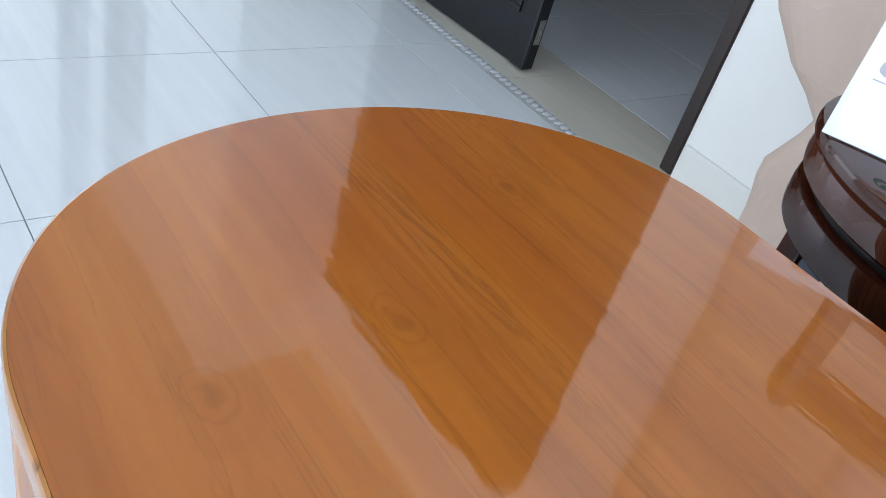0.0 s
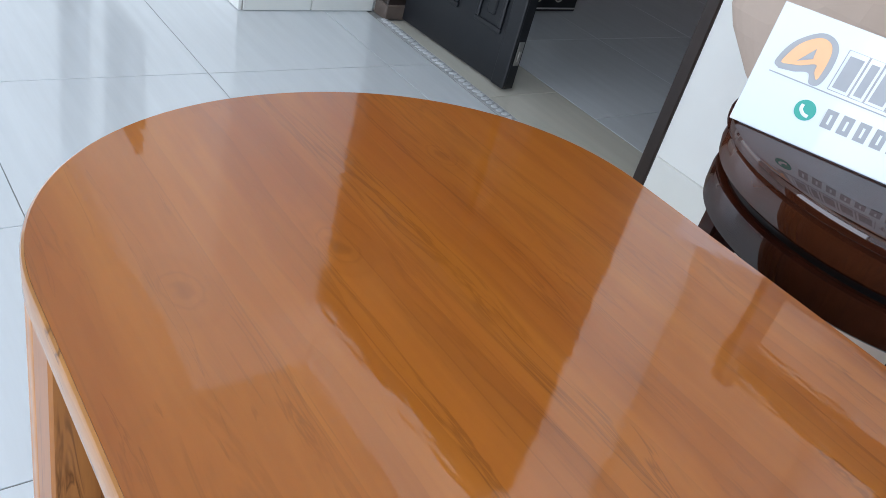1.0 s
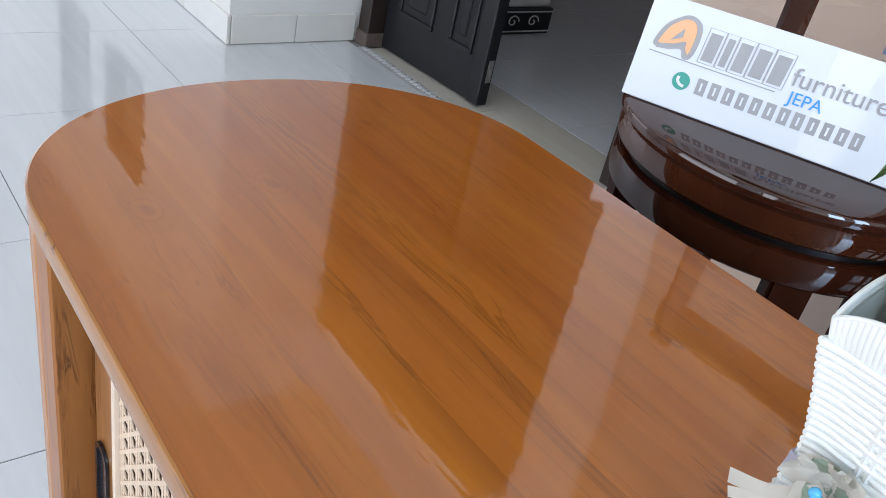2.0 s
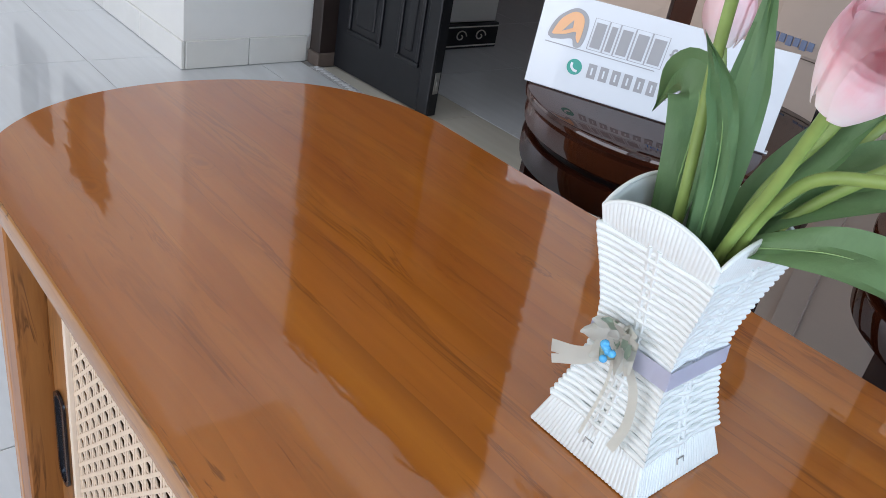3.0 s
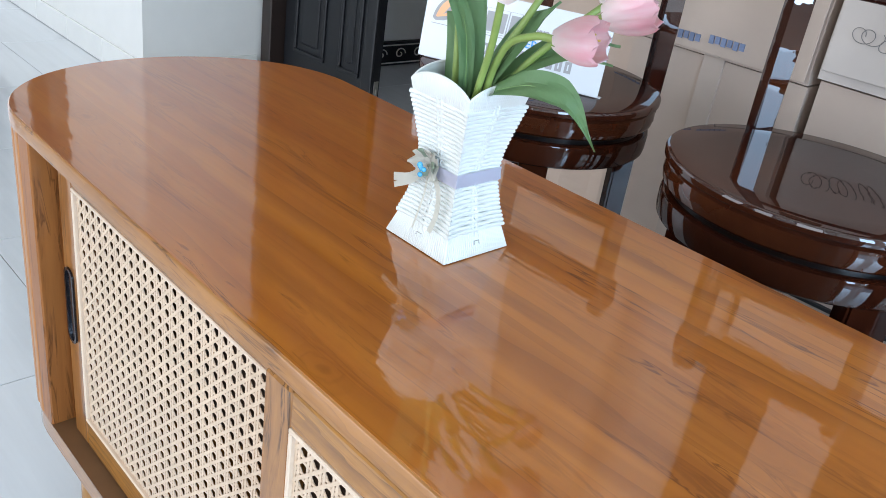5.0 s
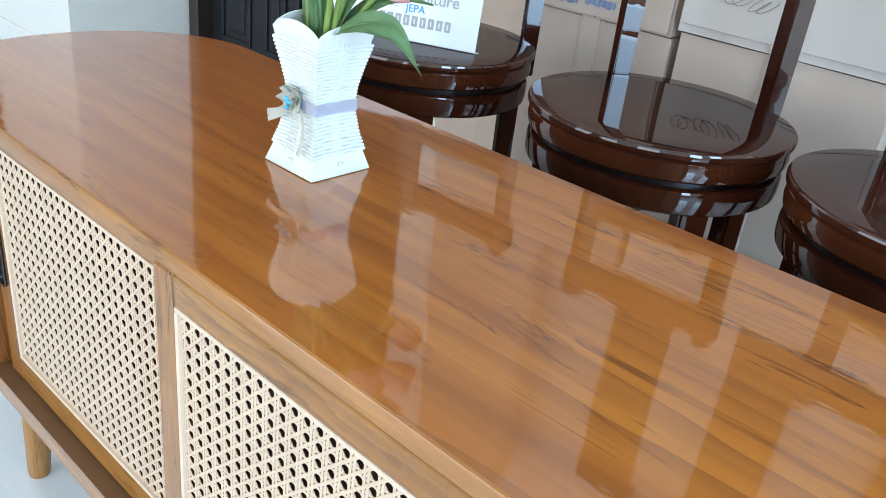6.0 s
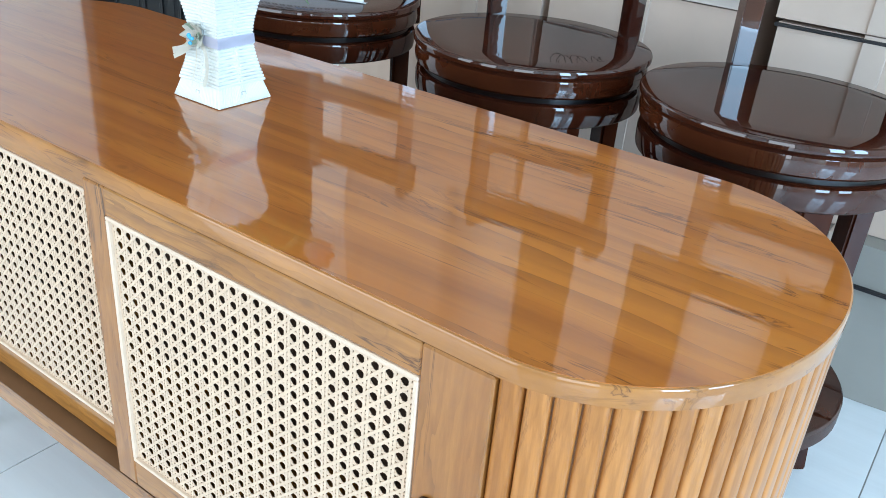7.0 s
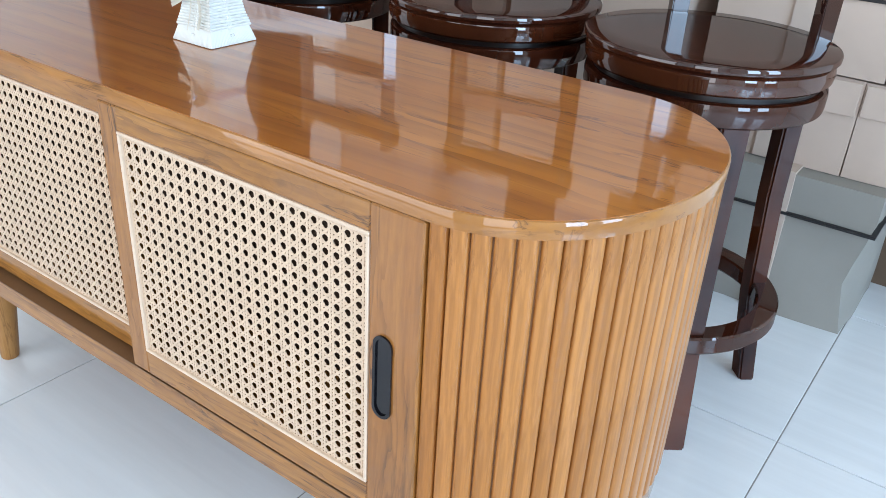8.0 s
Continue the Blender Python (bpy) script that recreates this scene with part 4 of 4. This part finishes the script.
    for a, b in zip(rows, rows[1:]):
        for k in range(len(a)):
            bm.faces.new((a[k], a[(k + 1) % len(a)], b[(k + 1) % len(a)], b[k]))
    bmesh.ops.solidify(bm, geom=list(bm.faces), thickness=0.0006)
    part("ribbon", bm, RIBBON, va, "lilac satin ribbon round the waist", smooth=True)
    # bow of petals on the front side
    rnd = random.Random(4)
    cx, cy, cz = -0.006, -half(0.085) - 0.009, 0.087
    for k in range(11):
        ang = k * 2 * math.pi / 11 + rnd.uniform(-0.2, 0.2)
        ln = rnd.uniform(0.014, 0.022)
        bm = bmesh.new()
        rows = []
        for i, t in enumerate(np.linspace(0, 1, 5)):
            wd = 0.0080 * math.sin(math.pi * (0.12 + 0.8 * t))
            rows.append([bm.verts.new((cx + math.cos(ang) * ln * t - math.sin(ang) * j * wd, cy - 0.010 * t * t + 0.004 * abs(j) - 0.003 * rnd.random(), cz + math.sin(ang) * ln * t + math.cos(ang) * j * wd)) for j in (-1, -0.4, 0.4, 1)])
        for a, b in zip(rows, rows[1:]):
            for q in range(3):
                bm.faces.new((a[q], a[q + 1], b[q + 1], b[q]))
        bmesh.ops.solidify(bm, geom=list(bm.faces), thickness=0.0004)
        part("bow_petal", bm, ORGANZA if k % 4 else LEAF_PALE, va, smooth=True)
    for k in range(7):
        bm = bmesh.new()
        bmesh.ops.create_icosphere(bm, subdivisions=2, radius=0.0026, matrix=Matrix.Translation((cx + rnd.uniform(-0.004, 0.005), cy - 0.011, cz - 0.005 + rnd.uniform(-0.006, 0.006))))
        part("bead", bm, BEAD, va, "blue bead", smooth=True)
    for pts, wd in (([(0, 0, 0), (-0.018, -0.004, -0.016), (-0.040, -0.006, -0.024)], 0.0042), ([(0, 0, 0), (-0.014, -0.004, -0.018), (-0.036, -0.008, -0.031)], 0.0030), ([(0.006, 0, 0), (0.022, -0.003, -0.016), (0.027, -0.006, -0.038), (0.024, -0.010, -0.058)], 0.0032), ([(0.0, 0, 0), (0.004, -0.003, -0.025), (0.002, -0.012, -0.062)], 0.0012)):
        bm = bmesh.new()
        line = bezier([(cx + a, cy - 0.002 + b, cz - 0.004 + c) for a, b, c in pts], 6)
        rows = []
        for i, p in enumerate(line):
            d = (line[min(i + 1, len(line) - 1)] - line[max(i - 1, 0)]).normalized()
            s = d.cross(Vector((0, -1, 0.15))).normalized() * wd
            rows.append([bm.verts.new(p - s), bm.verts.new(p + s)])
        for a, b in zip(rows, rows[1:]):
            bm.faces.new((a[0], a[1], b[1], b[0]))
        bmesh.ops.solidify(bm, geom=list(bm.faces), thickness=0.0005)
        part("ribbon_tail", bm, ORGANZA, va, "cream organza ribbon tail", smooth=True)
    return va


LEAF_PALE = plain("pale_green_ribbon", (0.42, 0.52, 0.40), 0.45, 0.15, 60, 0.05)
vase()


# ---- artificial tulips ----
def tulip(path, aim, size=1.0, openness=0.2):
    tl = thing("tulip", path[0], "pink artificial tulip standing in the woven vase", "flower", "tulips in the vase")
    o = Vector(path[0])
    part("stem", tube(bmesh.new(), [p - o for p in bezier(path, 8)], 0.0033, 14), STEM, tl, smooth=True)
    m = Vector(aim).normalized().to_track_quat("Z", "Y").to_matrix().to_4x4()
    m.translation = Vector(path[-1]) - o
    for k in range(6):
        bm = bmesh.new()
        rows = []
        inner = k % 2
        L = (0.054 if inner else 0.051) * size
        rmax = (0.0215 if inner else 0.0232) * size
        for t in np.linspace(0, 1, 11):
            r = rmax * math.sin(math.pi * (0.14 + 0.56 * t)) ** 0.75 * (1 + openness * (t - 0.45)) - (0.0015 * size if inner else 0)
            spread = 0.78 * math.sin(math.pi * min(0.5, 0.20 + 0.75 * t)) * math.sqrt(max(0.0, 1 - max(0.0, (t - 0.45) / 0.55) ** 4.5)) + 0.04
            row = []
            for j in np.linspace(-1, 1, 9):
                a = k * math.pi / 3 + j * spread
                row.append(bm.verts.new((r * math.cos(a), r * math.sin(a), L * t + 0.0010 * math.sin(7 * j + k * 2.3) * t - 0.0012 * j * j * t)))
            rows.append(row)
        for a, b in zip(rows, rows[1:]):
            for q in range(8):
                bm.faces.new((a[q], a[q + 1], b[q + 1], b[q]))
        bmesh.ops.solidify(bm, geom=list(bm.faces), thickness=0.0007)
        part("petal", bm, PETAL, tl, smooth=True, at=m)
    for k in range(3):
        a = k * 2.1
        part("pistil", tube(bmesh.new(), [(0, 0, 0.004), (0.003 * math.cos(a), 0.003 * math.sin(a), 0.020), (0.007 * math.cos(a), 0.007 * math.sin(a), 0.036)], 0.0009, 5), PISTIL, tl, at=m)
    return tl


def leaf(path, width, face, late=1.25, curl=0.25, label="green fabric tulip leaf in the woven vase"):
    """A long blade along a path; face: the way that its middle looks."""
    o = Vector(path[0])
    line = bezier(path, 8)
    bm = bmesh.new()
    rows = []
    n = len(line) - 1
    side = None
    for i, p in enumerate(line):
        t = i / n
        d = (line[min(i + 1, n)] - line[max(i - 1, 0)]).normalized()
        s = d.cross(Vector(face)).normalized()
        if side is not None and s.dot(side) < 0:
            s = -s
        side = s
        nrm = s.cross(d).normalized()
        w = width * (0.20 + 0.80 * math.sin(math.pi * min(1.0, t ** late * 0.96)) ** 0.8) * (1 - max(0, t - 0.72) / 0.28 * 0.97)
        rows.append([bm.verts.new(p - o + s * w * j + nrm * curl * w * (j * j) + nrm * 0.0015 * math.sin(11 * t + 5 * j)) for j in (-1, -0.66, -0.33, 0, 0.33, 0.66, 1)])
    for a, b in zip(rows, rows[1:]):
        for q in range(6):
            bm.faces.new((a[q], a[q + 1], b[q + 1], b[q]))
    bmesh.ops.solidify(bm, geom=list(bm.faces), thickness=0.0006)
    lf = thing("tulip_leaf", o, label, "leaf", "leaves in the vase")
    part("blade", bm, LEAF, lf, smooth=True)
    part("midrib", tube(bmesh.new(), [p - o for p in line[:-2]], [0.0006 * (1 - 0.8 * k / n) for k in range(n - 1)], 6), MIDRIB, lf, "pale raised midrib", smooth=True)
    return lf


VZ = HIGH
for stem, aim, size, opened in (
        ([(-0.115, 0.264, VZ + 0.02), (-0.101, 0.268, 0.88), (-0.080, 0.280, 0.942), (-0.070, 0.306, 0.991), (-0.058, 0.342, 1.06)], (0.3, 0.4, 0.9), 0.88, 0.15),
        ([(-0.112, 0.262, VZ + 0.02), (-0.100, 0.250, 0.85), (-0.077, 0.237, 0.92), (-0.060, 0.222, 0.966)], (0.34, -0.05, 0.9), 0.92, 0.25),
        ([(-0.110, 0.264, VZ + 0.02), (-0.094, 0.256, 0.86), (-0.070, 0.246, 0.920), (-0.038, 0.243, 0.939), (-0.014, 0.242, 0.943)], (0.85, 0.25, 0.16), 0.80, 0.30),
        ([(-0.118, 0.275, VZ + 0.02), (-0.108, 0.290, 0.86), (-0.089, 0.345, 0.92), (-0.076, 0.384, 0.952)], (0.35, 0.45, 0.75), 0.88, 0.12),
        ([(-0.112, 0.270, VZ + 0.02), (-0.094, 0.275, 0.86), (-0.055, 0.290, 0.926), (-0.014, 0.300, 0.959)], (0.75, 0.45, 0.35), 0.88, 0.2),
        ([(-0.130, 0.262, VZ + 0.02), (-0.129, 0.252, 0.87), (-0.135, 0.247, 0.965), (-0.132, 0.236, 1.05)], (0.1, -0.1, 1.0), 0.9, 0.1),
        ([(-0.120, 0.280, VZ + 0.02), (-0.126, 0.282, 0.87), (-0.142, 0.285, 0.92), (-0.157, 0.286, 0.960)], (-0.1, 0.0, 1.0), 0.60, 0.05)):
    tulip([(x + 0.013, y - 0.0060, z) for x, y, z in stem], aim, size, opened)
for path, width, face, late in (
        ([(-0.110, 0.264, 0.845), (-0.095, 0.257, 0.868), (-0.066, 0.254, 0.886), (-0.034, 0.257, 0.896), (-0.003, 0.267, 0.889), (0.018, 0.286, 0.851)], 0.0150, (0.35, -0.62, 0.85), 1.7),
        ([(-0.138, 0.264, 0.76), (-0.145, 0.268, 0.86), (-0.150, 0.274, 0.912), (-0.161, 0.284, 0.934), (-0.186, 0.300, 0.931), (-0.211, 0.323, 0.897)], 0.017, (0.45, -1, 0.25), 1.25),
        ([(-0.116, 0.256, 0.79), (-0.112, 0.249, 0.87), (-0.112, 0.239, 0.925), (-0.111, 0.215, 0.962), (-0.107, 0.184, 0.988)], 0.0078, (0.7, -1, 0.2), 1.0),
        ([(-0.122, 0.268, 0.77), (-0.118, 0.262, 0.87), (-0.112, 0.247, 0.945), (-0.118, 0.243, 1.03)], 0.0115, (0.5, -1, 0.1), 1.25),
        ([(-0.112, 0.266, 0.77), (-0.105, 0.270, 0.87), (-0.080, 0.284, 0.93), (-0.058, 0.296, 0.962)], 0.0150, (-0.2, -1, 0.6), 1.25),
        ([(-0.110, 0.276, 0.77), (-0.104, 0.286, 0.87), (-0.066, 0.330, 0.922), (-0.030, 0.360, 0.926)], 0.0160, (-0.3, -0.6, 1), 1.25),
        ([(-0.112, 0.270, 0.77), (-0.104, 0.274, 0.868), (-0.050, 0.298, 0.916), (-0.005, 0.318, 0.918)], 0.0135, (0.0, -0.7, 1), 1.25)):
    leaf([(x + 0.013, y - 0.0060, z) for x, y, z in path], width, face, late)


# ---- cardboard boxes against the wall ----
def carton(x0, x1, y0, y1, z0, z1, material, label, group="stacked cartons", turn=0.0, seam=None, strap=None, prints=(), crush=0.0):
    cx, cy = (x0 + x1) / 2, (y0 + y1) / 2
    c = thing("cardboard_box", (cx, cy, z0), label, "box", group)
    c.rotation_euler = (0, 0, radians(turn))
    a, b, h = (x1 - x0) / 2, (y1 - y0) / 2, z1 - z0
    bm = box_bm(-a, a, -b, b, 0.0, h)
    bmesh.ops.subdivide_edges(bm, edges=bm.edges[:], cuts=5, use_grid_fill=True)
    rnd = random.Random(int(1000 * (x0 + 3 * z0)) + 7)
    off = Vector((rnd.uniform(0, 9), rnd.uniform(0, 9), rnd.uniform(0, 9)))
    for v in bm.verts:
        dent = noise.noise_vector(v.co * 6 + off) * (0.005 + 0.25 * crush)
        dent.z *= 0.15 if v.co.z > 0.001 else 0.0
        dent.x *= 0.4
        near = max(0.0, 1 - (v.co - Vector((a, -b, h * 0.35))).length / 0.16)
        dent += Vector((-1.0, 0.9, 0.0)) * crush * near
        v.co += dent
    part("carton_body", bm, material, c, smooth=crush > 0)
    part("tape", box_bm(-0.024, 0.024, -b - 0.0062, b + 0.0062, 0.002, h + 0.0058, 0.0006), TAPE, c, "clear packing tape")
    if seam is not None:
        part("flap", box_bm(-a + 0.004, a - 0.004, -b - 0.0075, -b - 0.0055, seam * h, h - 0.004, 0.0008), material, c)
    if strap is not None:
        part("strap", box_bm(-a - 0.006, a + 0.006, -b - 0.0085, b + 0.007, strap * h - 0.0035, strap * h + 0.0035, 0.001), STRAP, c, "black packing strap")
    for px, pz, wd, hg in prints:
        for k in range(6):
            part("print_bar", box_bm(px + k * wd / 6, px + k * wd / 6 + wd / 8, -b - 0.0105, -b - 0.0075, pz + 0.15 * hg * (k % 2), pz + hg), PRINT_BLUE, c, "faded printed mark")
    return c


carton(0.34, 0.765, 1.31, 1.62, 0.0, 0.359, CARD_WORN, "pale worn carton with a crushed edge on the floor", strap=0.73, crush=0.035)
carton(-0.195, 0.245, 1.30, 1.64, 0.0, 0.762, CARD, "tall brown carton on the tiled floor", strap=0.45)
carton(-0.62, -0.215, 1.30, 1.66, 0.0, 0.742, CARD, "tall brown carton on the tiled floor")
carton(0.31, 0.655, 1.36, 1.66, 0.361, 0.577, CARD, "brown carton stacked on a pale one", seam=0.64)
carton(0.657, 0.98, 1.362, 1.66, 0.361, 0.576, CARD, "brown carton stacked on a pale one", seam=0.66)
carton(0.308, 0.690, 1.355, 1.66, 0.582, 0.749, CARD, "flat brown carton in the middle of the stack", strap=0.97)
carton(0.693, 1.0, 1.358, 1.66, 0.582, 0.750, CARD, "flat brown carton in the middle of the stack", strap=0.97)
carton(0.30, 0.700, 1.350, 1.66, 0.757, 1.20, CARD, "brown carton high on the stack", seam=0.5)
carton(0.703, 1.02, 1.353, 1.66, 0.757, 1.20, CARD, "brown carton high on the stack", seam=0.4)
swirl_box = carton(-0.20, 0.25, 1.29, 1.64, 0.766, 1.22, CARD_GREY, "pale carton with a swirl print on the stack", seam=0.04)
carton(-0.64, -0.215, 1.29, 1.65, 0.746, 1.24, CARD, "brown carton with a faded print on the stack", seam=0.01, prints=((-0.105, 0.020, 0.082, 0.017), (-0.005, 0.026, 0.082, 0.017), (-0.205, 0.014, 0.082, 0.017)))
for k in range(3):
    swirl = bmesh.new()
    x = -0.155 + k * 0.052
    tube(swirl, [(x + 0.004 * t + 0.016 * math.cos(t * 1.5), 1.2795, 0.860 - 0.006 * k + 0.013 * math.sin(t * 1.5 + 0.6 * k)) for t in np.linspace(0, 9, 40)], 0.0007, 5)
    ob = part("swirl_print", swirl, PRINT, None)
    ob.parent = swirl_box
    ob.matrix_parent_inverse = Matrix.Translation(-Vector(ob.parent.location))
    ob["label"] = "dark printed swirl"


def wrapped_bundle():
    """Tall goods wrapped in cardboard and tied in at the middle."""
    bm = bmesh.new()
    rows = []
    shape = ((0.0, 0.28), (0.14, 0.29), (0.27, 0.31), (0.36, 0.276), (0.425, 0.25), (0.45, 0.30), (0.495, 0.363), (0.545, 0.417), (0.60, 0.46), (0.72, 0.48), (0.85, 0.30), (2.4, 0.22))
    for z in np.linspace(0.0, 2.4, 60):
        half = float(np.interp(z, [a for a, b in shape], [b for a, b in shape]))
        row = []
        for k in range(40):
            a = 2 * math.pi * k / 40
            c, s = math.cos(a), math.sin(a)
            p = Vector(((half if c < 0 else 0.18) * math.copysign(abs(c) ** 0.6, c), (0.03 + 0.12 * half) * math.copysign(abs(s) ** 0.6, s), z))
            q = noise.noise_vector(p * 8) * 0.016 * (0 if z < 0.01 else 1)
            row.append(bm.verts.new((p.x + q.x, p.y + q.y, z)))
        rows.append(row)
    for u, v in zip(rows, rows[1:]):
        for k in range(40):
            bm.faces.new((u[k], u[(k + 1) % 40], v[(k + 1) % 40], v[k]))
    bm.faces.new(rows[0][::-1])
    bm.faces.new(rows[-1])
    b = thing("wrapped_bundle", (-0.82, 1.62, 0), "tall goods wrapped in creased brown cardboard tied in the middle", "bundle")
    part("wrapping", bm, CARD, b)
    tie = bmesh.new()
    tube(tie, [((0.182 if math.cos(a) > 0 else 0.252) * math.copysign(abs(math.cos(a)) ** 0.6, math.cos(a)), 0.062 * math.copysign(abs(math.sin(a)) ** 0.6, math.sin(a)), 0.427 + 0.004 * math.sin(5 * a)) for a in np.linspace(0, 2 * math.pi, 49)], 0.004, 6)
    part("tie", tie, STRAP, b, "dark string tied round")
    return b


wrapped_bundle()


def wrapped_slab(x0, x1, high, material=None):
    """An unseen tall slab at the wall, added to shape the tabletop's reflection."""
    sl = thing("wrapped_slab", ((x0 + x1) / 2, 1.70, 0), "unseen tall slab against the wall, added to shape the tabletop reflection", "flat pack", "tall flat packs")
    w = (x1 - x0) / 2
    bm = box_bm(-w, w, -0.05, 0.05, 0, high)
    bmesh.ops.subdivide_edges(bm, edges=bm.edges[:], cuts=7, use_grid_fill=True)
    for v in bm.verts:
        if v.co.z > 0.001:
            v.co += noise.noise_vector(v.co * 5 + Vector((x0, 2, 3))) * 0.008
    part("wrapping", bm, material or SLAB_DARK, sl)
    part("tape", box_bm(-w - 0.01, w + 0.01, -0.064, 0.064, high * 0.55, high * 0.55 + 0.05, 0.001), CARD_GREY, sl, "pale packing tape")
    return sl


wrapped_slab(-0.37, -0.19, 2.2)
wrapped_slab(-0.185, -0.005, 2.1, CARD_GREY)
wrapped_slab(0.0, 0.16, 2.2)
wrapped_slab(0.42, 1.02, 2.3)

# ---- floor: tiles, strip at the door, sill ----
TX, TY, TS = -2.255, 0.832, 0.603
floor = tagged(part("floor", box_bm(XL - 0.1, XR + 0.1, YF - 0.1, 5.7, -0.30, -0.0025), GROUT), "polished pale ceramic floor tiles with thin grey joints", "floor", kind="structure")


def tile_mesh(name, w, d, mat):
    bm = box_bm(0.0012, w - 0.0012, 0.0012, d - 0.0012, -0.0025, 0.0, 0.0006)
    me = bpy.data.meshes.new(name)
    bmesh.ops.recalc_face_normals(bm, faces=bm.faces)
    bm.to_mesh(me)
    bm.free()
    me.materials.append(mat)
    return me


full = tile_mesh("tile", TS, TS, TILE)
for i in range(-8, 11):
    for j in range(-7, 2):
        x, y = TX + i * TS, TY + j * TS
        if y + TS > 1.618:
            cut = tile_mesh("tile", TS, 1.613 - y, TILE)
            if not (x > DOOR_R + 0.05 or x + TS < DOOR_L - 0.05):
                shared("tile", cut, floor, (x, y, 0))
            else:
                shared("tile", full, floor, (x, y, 0))
        else:
            shared("tile", full, floor, (x, y, 0))
for k in range(3):
    x0 = -2.61 + k * 0.6
    shared("tile", tile_mesh("tile", 0.6, 0.305, SILL_TILE), floor, (x0, 1.663, 0.0))
inner = tile_mesh("tile", TS, TS, TILE)
for i in range(-6, 3):
    for j in range(0, 6):
        shared("tile", inner, floor, (-1.82 + i * TS, 1.970 + j * TS, 0))
strip = thing("threshold_strip", (0, 0, 0), "grey ribbed metal strip let into the floor before the door", "strip", kind="structure")
part("bed", box_bm(-2.63, -1.44, 1.616, 1.661, -0.002, 0.001), plain("grey_mortar", (0.45, 0.46, 0.47), 0.6, 0.2, 60, 0.3), strip)
pebble = bmesh.new()
bmesh.ops.create_icosphere(pebble, subdivisions=1, radius=0.5)
pm = bpy.data.meshes.new("pebble")
pebble.to_mesh(pm)
pebble.free()
pm.materials.append(plain("pale_pebble", (0.62, 0.64, 0.66), 0.3, 0.2, 30, 0.1))
rnd = random.Random(2)
for k in range(46):
    shared("pebble", pm, strip, Matrix.LocRotScale((-2.618 + k * 0.0258, 1.6385 + rnd.uniform(-0.003, 0.003), 0.001), Euler((0, 0, rnd.uniform(-0.5, 0.2))), (0.021, 0.036, 0.012)))
